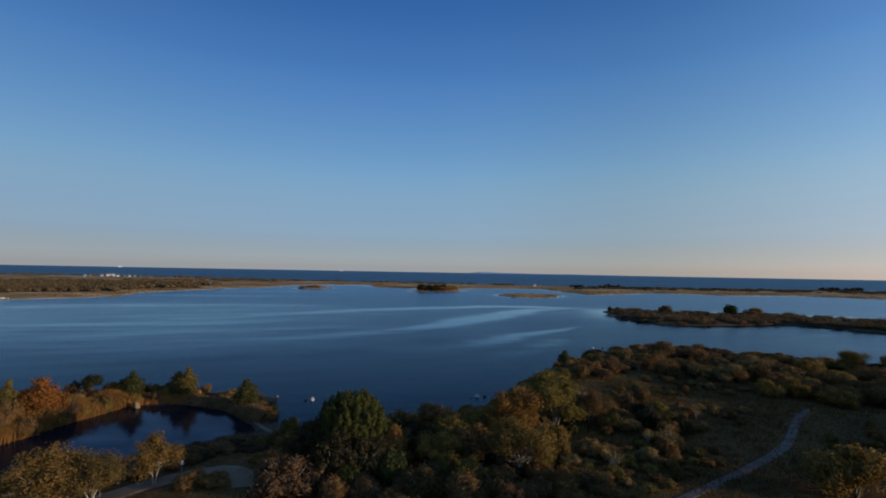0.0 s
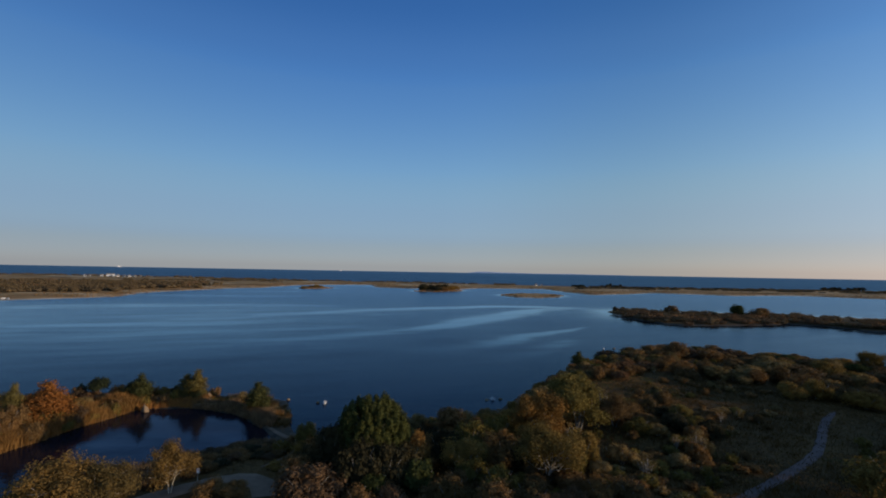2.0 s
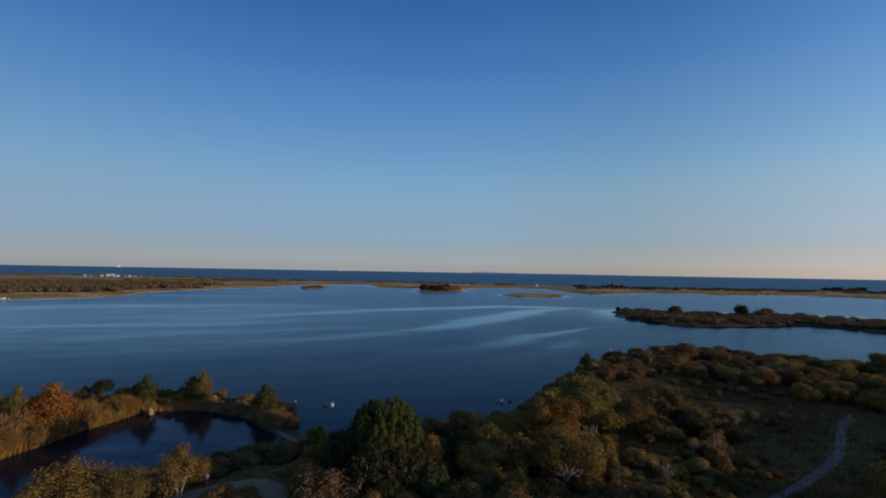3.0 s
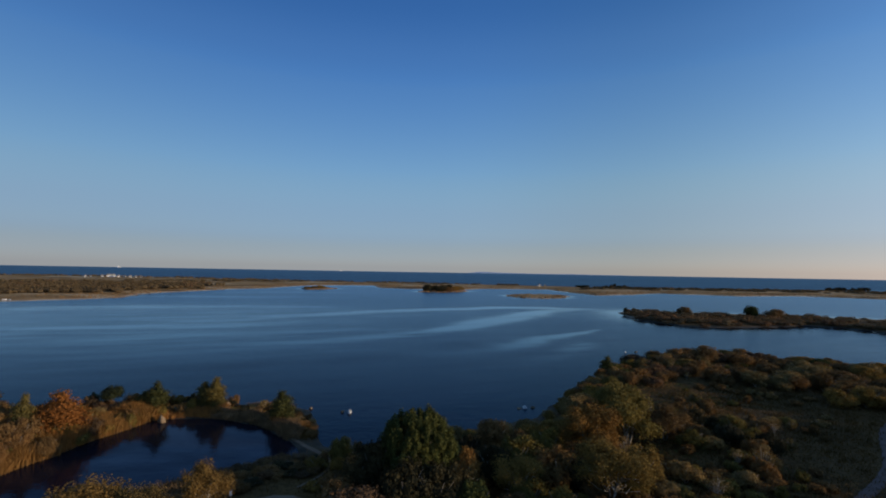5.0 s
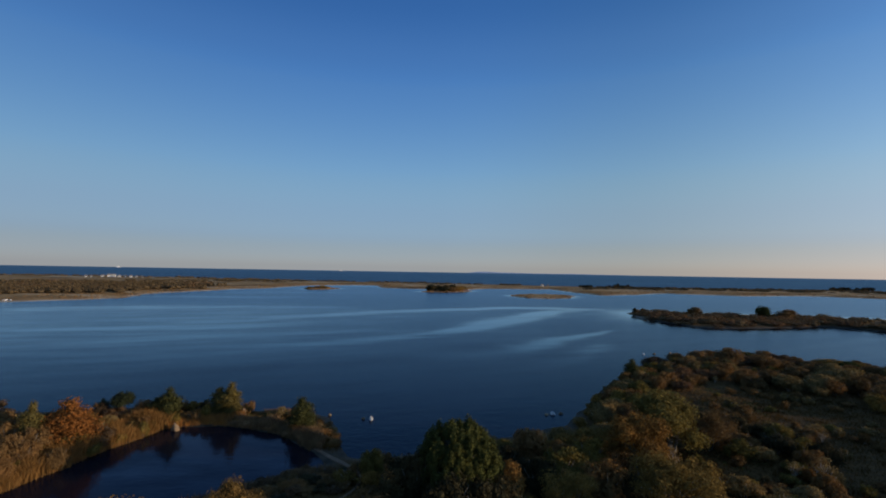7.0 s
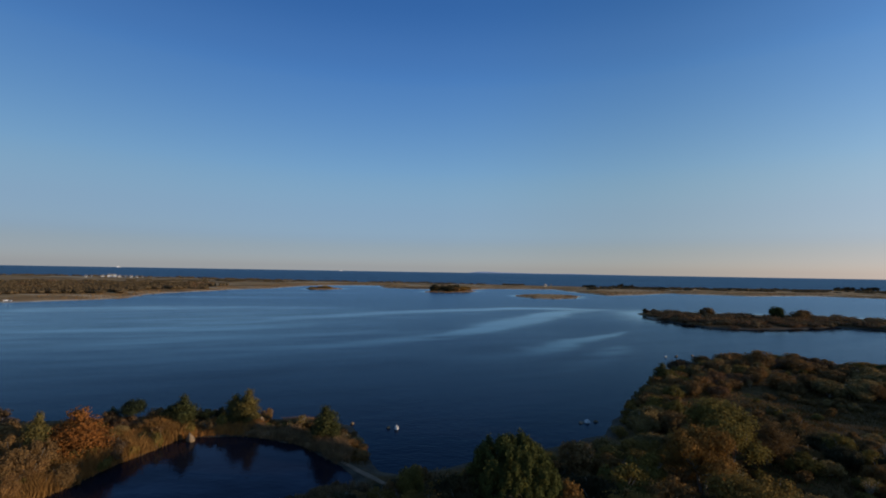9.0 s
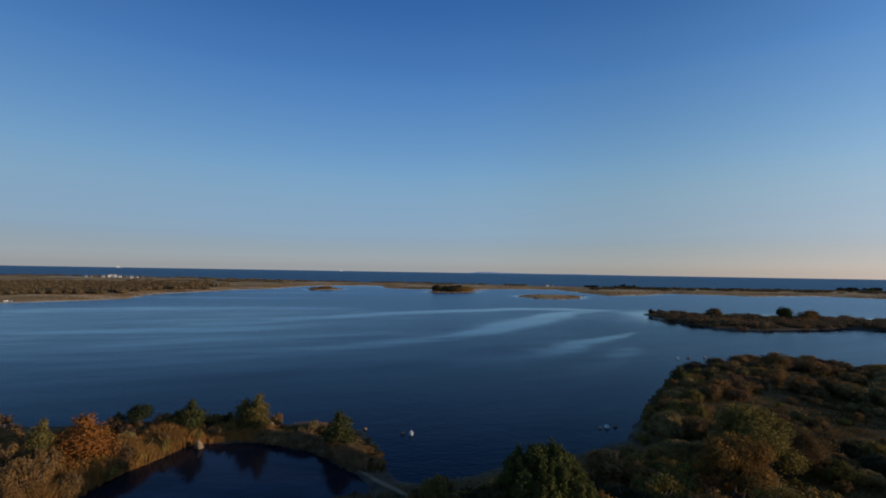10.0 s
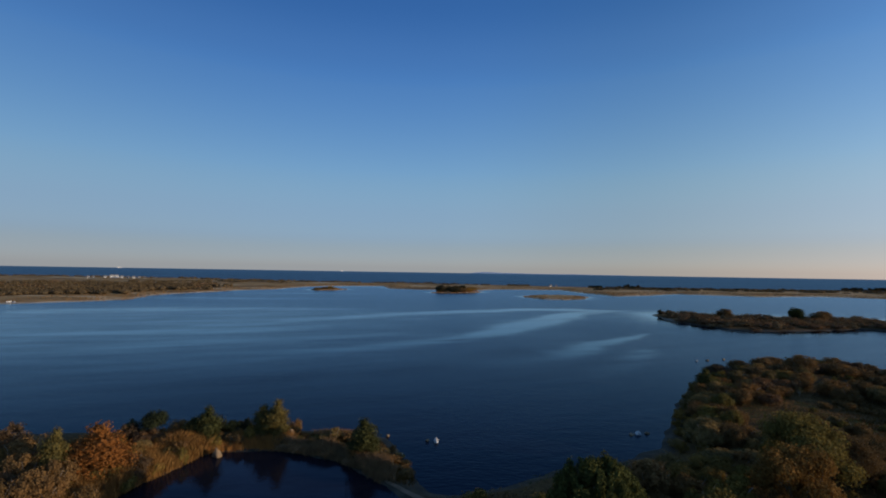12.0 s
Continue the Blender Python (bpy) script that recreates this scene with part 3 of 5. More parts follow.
def leaves(rng, lobes, count, size, fill=0.68, up=0.25, core=True, inner=0, reach=1.36):
    """Leaf clumps on the shells of ellipsoid lobes, and a rough core in each lobe: vertices and faces."""
    lobes = [(np.array(c, float), np.array(r, float)) for c, r in lobes]
    weight = np.array([np.prod(r) ** (2 / 3) for c, r in lobes])
    weight[:inner] *= 0.12
    pick = rng.choice(len(lobes), count * 2, p=weight / weight.sum())
    d = rng.normal(size=(count * 2, 3))
    d[:, 2] += up
    d /= np.linalg.norm(d, axis=1)[:, None]
    C, R = np.array([c for c, r in lobes]), np.array([r for c, r in lobes])
    q = C[pick] + d * R[pick] * (fill + (reach - fill) * rng.random((count * 2, 1)) ** 1.35)
    deep = np.zeros(len(q), bool)
    for n, (c, r) in enumerate(lobes):
        deep |= (pick != n) & (np.linalg.norm((q - c) / r, axis=1) < fill * 0.95)
    keep = np.where(~deep & (q[:, 2] > 0.02))[0][:count]
    q, d, pick = q[keep], d[keep], pick[keep]
    n = len(q)
    nrm = d + rng.normal(size=(n, 3)) * 0.38
    nrm /= np.linalg.norm(nrm, axis=1)[:, None]
    a = np.cross(nrm, rng.normal(size=(n, 3)))
    a /= np.linalg.norm(a, axis=1)[:, None]
    b = np.cross(nrm, a)
    s = size * (0.55 + 0.9 * rng.random((n, 1)))
    bend = nrm * s * 0.25
    w = s * (0.22 + 0.3 * rng.random((n, 1)))
    v = np.stack([q - a * s * 0.7, q - b * w + bend, q + a * s * 0.7, q + b * w + bend], 1).reshape(-1, 3)
    o = np.arange(n) * 4
    faces = np.stack([o, o + 1, o + 2, o + 3], 1).tolist()
    verts = [v]
    at = len(v)
    for c, r in (lobes if core else ()):
        rough = fill * 0.98 + 0.2 * (rng.random((len(ICO_V), 1)) - 0.5)
        w = c + ICO_V * r * rough
        w[:, 2] = np.maximum(w[:, 2], 0.0)
        verts.append(w)
        faces += [[x + at for x in f] for f in ICO_F]
        at += len(w)
    return np.concatenate(verts).tolist(), faces


def plant_thing(name, crown_parts, wood, bark, mat, trunk_name="trunk"):
    root = new(name)
    root.empty_display_size = 0.3
    v, f = crown_parts
    mesh_object("crown", v, f, mat, root)
    v, f = wood
    mesh_object(trunk_name, v, f, bark, root, smooth=True)
    return root


def make_shrub(rng, r, h, count, size, mat, bark):
    """A spreading shrub: several stems and an uneven crown of lumps down to the ground."""
    lobes = [((0, 0, h * 0.42), (r * 0.66, r * 0.66, h * 0.4))]
    for n in range(12):
        t = 2 * math.pi * (n * 0.382 + rng.random() * 0.25)
        k = r * (0.3 + 0.5 * rng.random())
        q = r * (0.2 + 0.24 * rng.random())
        lz = h * (0.18 + (0.6 - 0.35 * k / r) * rng.random()) + 0.1 * h
        lobes.append(((k * math.cos(t), k * math.sin(t), lz), (q, q, min(q * 1.1, h * 0.32))))
    for n in range(4):
        t = 2 * math.pi * rng.random()
        k = r * 0.45 * rng.random()
        lobes.append(((k * math.cos(t), k * math.sin(t), h * (0.78 + 0.12 * rng.random())), (r * 0.2, r * 0.2, h * 0.14)))
    v, f = [], []
    for n in range(6):
        t = 2 * math.pi * (n + rng.random()) / 6
        e = Vector((r * 0.7 * math.cos(t), r * 0.7 * math.sin(t), h * (0.7 + 0.25 * rng.random())))
        tube(v, f, [(0.06 * math.cos(t), 0.06 * math.sin(t), -0.3), e * 0.45 + Vector((0, 0, h * 0.08)), e], [0.05 * h ** 0.5, 0.035 * h ** 0.5, 0.012], 5)
    return plant_thing("shrub", leaves(rng, lobes, count, size, inner=1), (v, f), bark, mat)


def make_dome(rng, r, h, count, size, mat, bark):
    """A broad tree whose leaves hang in tufts over a dome that reaches low."""
    v, f, lobes = [], [], []
    tube(v, f, [(0, 0, -0.4), (0.1, 0, h * 0.3), (0, 0.1, h * 0.85)], [0.035 * h, 0.026 * h, 0.008 * h], 7)
    lobes.append(((0, 0, h * 0.55), (r * 0.76, r * 0.76, h * 0.37)))
    for n in range(110):
        u = (n + 0.5) / 110
        t = 2 * math.pi * (n * 0.618 + 0.05 * rng.random())
        z = min(1.0, max(0.0, u + 0.05 * (rng.random() - 0.5)))
        k = r * 0.88 * max(0.02, 1 - z ** 3.2) ** 0.5 * (0.85 + 0.25 * rng.random())
        e = Vector((k * math.cos(t), k * math.sin(t), h * (0.3 + 0.62 * z)))
        q = r * (0.075 + 0.05 * rng.random())
        lobes.append((tuple(e), (q, q, q * (1.5 + 0.8 * rng.random()))))
        if n % 9 == 0:
            tube(v, f, [(0, 0.05, h * 0.3 * (0.6 + z)), e * 0.95], [0.012 * h, 0.004 * h], 5)
    return plant_thing("tree", leaves(rng, lobes, count, size, 0.7, inner=1, reach=1.16), (v, f), bark, mat)


def make_tree(rng, r, h, count, size, mat, bark, clear=0.12, limbs=11, core=True):
    """A broad tree: forked pale stems, bent limbs and a lumpy, open crown."""
    v, f, lobes = [], [], []
    stems = []
    for n in range(3):
        t = 2 * math.pi * (n + rng.random() * 0.6) / 3
        e = Vector((0.3 * r * math.cos(t), 0.3 * r * math.sin(t), h * (0.62 + 0.2 * rng.random())))
        tube(v, f, [(0.1 * math.cos(t), 0.1 * math.sin(t), -0.4), Vector((e.x * 0.3, e.y * 0.5, h * 0.2)), Vector((e.x * 0.9, e.y * 0.6, h * 0.42)), e], [k * h * (1.0 if core else 0.62) for k in (0.026, 0.02, 0.014, 0.005)], 6)
        stems.append(e)
    for n in range(limbs):
        t = 2 * math.pi * (n * 0.382 + rng.random() * 0.2)
        k = r * (0.4 + 0.42 * rng.random())
        z = h * (clear + 0.16 + (0.74 - clear - 0.3 * (k / r) ** 2) * rng.random())
        e = Vector((k * math.cos(t), k * math.sin(t), z))
        s = stems[n % 3] * (0.35 + 0.3 * rng.random())
        tube(v, f, [s, s.lerp(e, 0.5) + Vector((0.1 * r * rng.normal(), 0.1 * r * rng.normal(), -0.04 * h)), e * 1.04], [0.012 * h, 0.008 * h, 0.003 * h], 5)
        q = r * (0.2 + 0.18 * rng.random())
        lobes.append((tuple(e), (q, q, q * (0.75 + 0.3 * rng.random()))))
    for n in range(7):
        t = 2 * math.pi * rng.random()
        k = r * 0.5 * rng.random()
        q = r * (0.2 + 0.14 * rng.random())
        lobes.append(((k * math.cos(t), k * math.sin(t), h * (0.62 + 0.27 * rng.random())), (q, q, q * 0.85)))
    lobes.append(((0, 0, h * 0.55), (r * 0.5, r * 0.5, h * 0.26)))
    if not core:
        for n in range(10):
            t, z = 2 * math.pi * n * 0.618, h * (0.24 + 0.4 * rng.random())
            s = Vector((0.25 * r * math.cos(t), 0.25 * r * math.sin(t), z * 0.7))
            e = Vector((r * (0.5 + 0.25 * rng.random()) * math.cos(t), r * (0.5 + 0.25 * rng.random()) * math.sin(t), z + 0.08 * h))
            b = s.lerp(e, 0.55) + Vector((0.08 * r * rng.normal(), 0.08 * r * rng.normal(), 0.06 * h * rng.normal()))
            tube(v, f, [s, b, e], [0.006 * h, 0.004 * h, 0.0015 * h], 4)
            side = e.lerp(b, 0.5) + Vector((0.16 * r * rng.normal(), 0.16 * r * rng.normal(), 0.1 * h * rng.random()))
            tube(v, f, [b, side], [0.004 * h, 0.002 * h], 4)
    return plant_thing("tree", leaves(rng, lobes, count, size, 0.6 if core else 0.35, 0.25, core), (v, f), bark, mat)


def make_open(rng, r, h, count, size, mat, bark):
    """A half-bare tree whose pale stems show through thin leaves."""
    return make_tree(rng, r, h, count, size, mat, bark, 0.2, 16, False)


def make_cedar(rng, r, h, count, size, mat, bark):
    """A pointed evergreen: stacked tufts that narrow to a tip."""
    v, f, lobes = [], [], []
    tube(v, f, [(0, 0, -0.3), (0, 0, h * 0.5), (0.03, 0, h * 0.97)], [0.03 * h, 0.02 * h, 0.004 * h], 6)
    for n in range(9):
        z = h * (0.12 + 0.8 * n / 8)
        w = r * max(0.3, 1 - ((n / 8 - 0.36) / 0.69) ** 2) ** 0.5 * (0.88 + 0.24 * rng.random())
        for s in range(3 if n < 7 else 1):
            t = 2 * math.pi * (s / 3 + rng.random() * 0.4) + n
            k = w * 0.46 if n < 7 else 0.1 * w
            lobes.append(((k * math.cos(t), k * math.sin(t), z), (w * 0.6, w * 0.6, h * 0.1)))
    return plant_thing("cedar", leaves(rng, lobes, count, size, 0.65), (v, f), bark, mat)


def make_umbrella(rng, r, h, count, size, mat, bark):
    """A flat-topped evergreen on a leaning trunk."""
    v, f, lobes = [], [], []
    tube(v, f, [(0, 0, -0.3), (0.1, 0, h * 0.4), (0.0, 0.1, h * 0.8)], [0.04 * h, 0.03 * h, 0.015 * h], 6)
    for n in range(7):
        t = 2 * math.pi * (n + rng.random() * 0.6) / 7
        k = r * 0.58
        e = (k * math.cos(t), k * math.sin(t), h * (0.6 + 0.14 * rng.random()))
        tube(v, f, [(0, 0.05, h * 0.45), e], [0.016 * h, 0.006 * h], 5)
        lobes.append((e, (r * 0.42, r * 0.42, h * 0.22)))
    lobes.append(((0, 0, h * 0.72), (r * 0.66, r * 0.66, h * 0.27)))
    return plant_thing("pine", leaves(rng, lobes, count, size), (v, f), bark, mat)


MAKERS = {
    # kind: maker, radius, height, clumps, clump size
    "small": (make_shrub, 1.3, 1.5, 800, 0.17),
    "bush": (make_shrub, 2.6, 3.6, 2900, 0.21),
    "tree": (make_tree, 4.4, 8.0, 9000, 0.23),
    "open": (make_open, 4.4, 8.0, 10500, 0.19),
    "sapling": (make_open, 1.3, 3.6, 500, 0.14),
    "round": (make_dome, 5.3, 9.8, 19000, 0.22),
    "cedar": (make_cedar, 1.9, 5.4, 3800, 0.19),
    "cone": (make_cedar, 1.9, 5.4, 4600, 0.17),
    "pine": (make_umbrella, 2.5, 4.2, 2800, 0.2),
}
LABELS = {
    "green": "dense dark green leafy {}", "olive": "olive-green {} with thinning autumn leaves", "grey": "grey-green twiggy autumn {}", "brown": "brown autumn {} with dry leaves",
    "russet": "bright orange and russet autumn {}", "gold": "golden-yellow autumn {} with pale stems", "moss": "yellowish green autumn {}", "amber": "amber-orange autumn {} with dry leaves", "brush": "dark drab low {}", "heath": "dark reddish-brown heathland {}",
    "marsh": "tan tufted marsh {}", "umber": "dark umber-brown {} with withered leaves", "cedar": "dark green pointed cedar {}", "cypress": "dusky yellow-green cedar {}", "farwood": "dark drab windswept {}", "pine": "very dark green {}", "dark": "very dark green evergreen {}",
}
templates = {}


def grow(kind, colour, x, y, r=None, top=None, variant=0, label="", group="", bark=None, z=None):
    """A plant of a kind at a place, with its own radius and total height; plants alike share meshes."""
    make, r0, h0, count, size = MAKERS[kind]
    key = (kind, colour, variant)
    base = (height(x, y) if z is None else z) - 0.05
    sx, sz = (r / r0 if r else 1.0), (top / h0 if top else 1.0)
    turn = (x * 57.3 + y * 31.7) % 360
    m = pose(x, y, base, 0, 0, turn) @ Matrix.Diagonal((sx, sx, sz, 1))
    if key not in templates:
        rng = np.random.default_rng(100 + len(templates))
        ob = make(rng, r0, h0, count, size, LEAF[colour], bark or (PALE_BARK if colour in ("gold", "grey") else BARK))
        word = {"small": "low shrub", "bush": "bush", "tree": "tree", "open": "half-bare tree", "sapling": "nearly bare young tree", "round": "round tree", "cedar": "tree", "cone": "tree", "pine": "flat-topped pine"}[kind]
        name = {"small": "shrub", "bush": "bush", "tree": "tree", "open": "tree", "sapling": "sapling", "round": "tree", "cedar": "cedar_tree", "cone": "tree", "pine": "pine_tree"}[kind]
        ob.name = name
        tagged(ob, LABELS[colour].format(word), "shrub" if kind in ("small", "bush") else "tree", group or {"small": "low shrubs", "bush": "bushes"}.get(kind, "trees"))
        ob.matrix_basis = m
        templates[key] = (ob, sx, sz)
    else:
        ob, tx, tz = templates[key]
        ob = copy_thing(ob, m @ Matrix.Diagonal((1 / tx, 1 / tx, 1 / tz, 1)))
    return tagged(ob, label)


# ---- trees and bushes that stand out ----
grow("round", "green", -12.5, 65.8, 4.7, 9.5, label="broad dense green tree standing near the lake shore")
grow("tree", "amber", 11.2, 73.6, 4.0, 7.8, label="gold and orange autumn tree beside the shore")
grow("tree", "moss", 18.6, 81.2, 4.9, 9.0, label="large olive-green tree with yellowing leaves")
grow("open", "olive", 9.4, 61.8, 4.4, 7.4, 1, label="olive tree with pale forked trunks, thin leaves", bark=PALE_BARK)
grow("open", "olive", -0.6, 63.6, 3.0, 5.2, 1, label="half-bare olive tree with pale forked trunks")
grow("open", "brown", 25.0, 82.5, 3.4, 5.4, label="brown half-bare autumn tree with pale stems")
grow("cedar", "cedar", 32.9, 130.4, 2.1, 5.6, label="dark pointed evergreen above the shore bushes")
grow("bush", "brown", -2.2, 79.2, 3.1, 4.2, label="brown twiggy bush leaning over the lake shore")
grow("bush", "amber", -6.9, 65.6, 2.3, 4.7, label="amber-orange bush beside the broad green tree")
grow("bush", "dark", -3.2, 67.5, 2.6, 4.6, 1)
grow("bush", "green", -11.2, 57.6, 2.2, 2.8)
grow("bush", "umber", -18.2, 56.4, 3.8, 4.2, 1, label="large rounded brown bush beside the gravel track")
grow("bush", "brown", -21.3, 61.0, 2.2, 2.9)
grow("open", "gold", -42.6, 52.0, 5.0, 6.6, 1, label="wide golden bush-like tree with pale twisted stems")
grow("open", "gold", -38.0, 52.8, 3.3, 5.7, label="golden tree with thin pale branches above the pond")
grow("open", "gold", -34.2, 57.8, 2.6, 6.0, 1, label="golden-brown tree at the pond edge, open crown")
grow("bush", "olive", 48.2, 57.6, 3.9, 5.9, 1, label="golden-brown autumn tree beside the footpath")
grow("bush", "brown", 67.2, 148.0, 4.2, 5.0, label="tall round brown bush above the shore thicket")
grow("cone", "russet", -68.6, 82.8, 3.3, 7.0, label="bright orange autumn tree above the reeds")
grow("cone", "cypress", -72.2, 80.2, 1.6, 6.8, label="slender yellow-green tree behind the reeds")
grow("cedar", "cedar", -37.4, 92.0, 2.2, 5.6, label="lone dark cedar on the tip of the spit")
grow("cedar", "cypress", -52.2, 98.9, 1.9, 5.9, label="tall yellow-green cedar with a pointed tip")
grow("cedar", "cypress", -54.5, 99.4, 2.1, 4.9, label="broad yellow-green cedar leaning on its neighbour")
grow("cedar", "cedar", -61.8, 96.2, 2.0, 5.8, 1)
grow("cedar", "cypress", -64.2, 96.6, 1.7, 3.6, 1)
grow("pine", "pine", -70.1, 96.4, 1.9, 4.0, label="dark flat-topped pine standing by the lake")
grow("cedar", "pine", -73.2, 96.0, 1.1, 3.0, 0, label="small very dark evergreen beside the pine")

# dark-leaved bushes: their colour stands in for the shade below the round tree
grow("bush", "dark", -17.2, 65.0, 2.4, 6.0)
grow("bush", "dark", -10.2, 60.6, 3.0, 5.0, 1)
grow("bush", "dark", -13.6, 60.2, 2.9, 5.6)
grow("bush", "dark", -7.6, 62.0, 2.4, 4.4)
grow("bush", "dark", -19.2, 64.4, 2.4, 4.6)
grow("bush", "dark", -18.2, 67.4, 2.4, 4.6, 1)
grow("bush", "green", -6.0, 60.4, 2.6, 3.4)

for x, y, r, h, colour in ((0.5, 71, 2.8, 4.8, "moss"), (4.5, 67, 2.8, 4.6, "brush"), (3, 58, 2.4, 3.8, "moss"), (2, 53.5, 2.6, 3.8, "brown"), (6.2, 55, 2.4, 3.4, "brush"), (0, 61, 2.2, 3.6, "moss"), (-2.5, 56, 2.4, 3.4, "brush"), (15, 67, 2.8, 4.6, "olive"), (5, 75, 2.6, 4.4, "moss")):
    grow("bush", colour, x, y, r, h)
# nearly bare young trees with pale stems
for x, y, r, h in ((32.9, 71.7, 1.3, 4.2), (-0.3, 67.1, 1.2, 4.0), (15.5, 74.2, 1.2, 3.8), (45.7, 87.8, 1.0, 2.4), (22.0, 63.5, 1.4, 3.6), (26.4, 92.5, 1.6, 4.4), (46.8, 126.6, 1.0, 2.2), (51.4, 127.0, 0.9, 1.9), (31.0, 74.0, 0.9, 2.6)):
    grow("sapling", "grey", x, y, r, h, bark=PALE_BARK)
# unseen trees added east of the footpath and south of the thickets to shade the meadow and the bushes
for x, y, r, h in ((72, 60.5, 4.0, 7.5), (76, 65, 4.6, 8), (80, 68, 4.4, 8), (84, 73, 4.6, 8), (94, 75, 4.6, 8), (103, 83, 4.6, 8), (90, 69, 4.6, 8), (99, 78, 5, 8.6), (108, 87, 4.6, 10.5), (114, 91.5, 4.6, 10.5), (120, 96, 4.8, 11),
                   (-2, 45, 3.0, 4.4), (7, 44, 3.2, 5.0), (15, 43, 3.4, 5.6), (23, 42.5, 3.6, 5.8), (31, 42, 3.8, 5.8), (45, 43.5, 3.6, 10), (40, 40.5, 3.6, 9), (56, 43, 4.0, 12), (62, 38.5, 4.2, 12.5), (50, 38, 4.0, 11)):
    grow("tree", "olive", x, y, r, h, 1)

# ---- thickets ----
rng = random.Random(11)
taken = []


def free(x, y, r):
    if any((x - a) ** 2 + (y - b) ** 2 < (0.62 * (r + s)) ** 2 for a, b, s in taken):
        return False
    taken.append((x, y, r))
    return True


def off_path(x, y, r, line, room):
    for (ax, ay), (bx, by) in zip(line, line[1:]):
        t = max(0, min(1, ((x - ax) * (bx - ax) + (y - ay) * (by - ay)) / ((bx - ax) ** 2 + (by - ay) ** 2)))
        if math.hypot(x - ax - t * (bx - ax), y - ay - t * (by - ay)) < room + r:
            return False
    return True


def thicket(count, kind, colours, line, spread, r_range, h_range, low=0.25, room=1.4):
    """Plants strewn along a line, off the paths and above the water."""
    lengths = [math.dist(a, b) for a, b in zip(line, line[1:])]
    for _ in range(count):
        for _ in range(8):
            n = rng.choices(range(len(lengths)), lengths)[0]
            f, t, s = rng.random(), rng.uniform(0, 2 * math.pi), spread * math.sqrt(rng.random())
            x = line[n][0] + (line[n + 1][0] - line[n][0]) * f + s * math.cos(t)
            y = line[n][1] + (line[n + 1][1] - line[n][1]) * f + s * math.sin(t)
            r = rng.uniform(*r_range)
            z = height(x, y)
            if z > low and off_path(x, y, r, PATH_LINE, room) and off_path(x, y, r * 0.5, TRACK_LINE, 2.6) and off_path(x, y, r * 0.6, CAUSEWAY_LINE, 0.1) and free(x, y, r):
                grow(kind, rng.choice(colours), x, y, r, h_range[0] + (h_range[1] - h_range[0]) * rng.random(), rng.randrange(2), z=z)
                break


# thicket along the north-east shore
thicket(46, "bush", ["brown", "umber", "olive", "brown"], [(49, 146.1), (64.7, 154), (84, 153), (102, 141), (120, 128)], 8, (2.6, 4.6), (1.9, 3.4))
thicket(26, "bush", ["olive", "brown", "grey", "brown"], [(80, 141), (98, 128), (120, 110)], 9, (2.6, 4.6), (2.2, 3.8))
thicket(9, "tree", ["olive", "brown", "green"], [(98, 136), (112, 124), (132, 112)], 8, (2.6, 3.6), (3.0, 4.2))
grow("open", "olive", 110.5, 130, 3.8, 6.8, 1, label="spreading olive-green tree above the shore thicket")
grow("open", "olive", 118.5, 127.0, 3.4, 6.2, 1)
# shrubs down the west shore of the point
thicket(44, "bush", ["grey", "moss", "brown", "brush"], [(16.6, 95.6), (23.2, 109), (32.7, 123.8), (44.2, 138.6), (54.4, 148.4)], 4.0, (1.6, 2.7), (1.8, 3.3))
thicket(16, "bush", ["brown", "grey", "brush", "heath"], [(38, 123), (47, 132), (58, 137.5)], 5, (1.8, 3.0), (2.0, 3.4))
thicket(40, "small", ["grey", "olive"], [(11.7, 97.1), (18.2, 109.5), (27.7, 124.5), (38.2, 139.5), (48.9, 149.7)], 4, (0.9, 1.5), (1.0, 1.8))
# bushes between the shore trees
thicket(30, "bush", ["olive", "moss", "brush", "grey"], [(-10.7, 77.5), (3.1, 82.6), (11.9, 87.5), (23.7, 94.3)], 4.6, (1.5, 2.6), (1.6, 3.0))
thicket(26, "bush", ["moss", "dark", "brush"], [(-20.5, 71.4), (-8.5, 72), (3.5, 72.6), (13.7, 68.3)], 6, (1.6, 2.8), (2.0, 4.0))
thicket(20, "bush", ["brush", "heath", "brown"], [(-9.9, 55), (4.1, 55.7), (17.9, 61.2)], 6, (1.5, 2.5), (1.8, 3.2))
# belt across the meadow
thicket(24, "bush", ["brown", "grey", "brown", "olive"], [(56.8, 124.4), (68, 119), (80.2, 113.6), (96.3, 109.6)], 4.5, (2.4, 4.2), (2.4, 4.2))
thicket(22, "bush", ["brown", "olive", "brown"], [(74, 106), (88, 100), (104.8, 94.6)], 7, (2.4, 4.2), (2.2, 4.0))
thicket(16, "bush", ["brush", "moss", "dark"], [(22.8, 92.9), (33, 88.5), (37.2, 81.5)], 5, (1.6, 2.6), (1.8, 3.2))
# low shrubs in the meadow
thicket(14, "bush", ["brush", "grey", "moss"], [(17.8, 63.6), (31.4, 76.4), (40.9, 93.3)], 9, (1.5, 2.6), (1.5, 2.8))
thicket(70, "small", ["brush", "moss", "grey", "brush", "brown"], [(17.8, 63.6), (31.4, 76.4), (40.9, 91.3), (56.2, 111.4), (85.4, 134.6)], 15, (0.7, 1.6), (0.6, 1.6))
thicket(50, "small", ["brown", "brush", "moss"], [(-1.9, 55.4), (17.9, 61.2), (31.6, 69.2)], 7, (0.8, 1.5), (0.7, 1.5))
thicket(30, "small", ["brush", "moss"], [(53.9, 63), (69.4, 75.9), (87.2, 84)], 8, (0.9, 1.7), (0.8, 1.8))
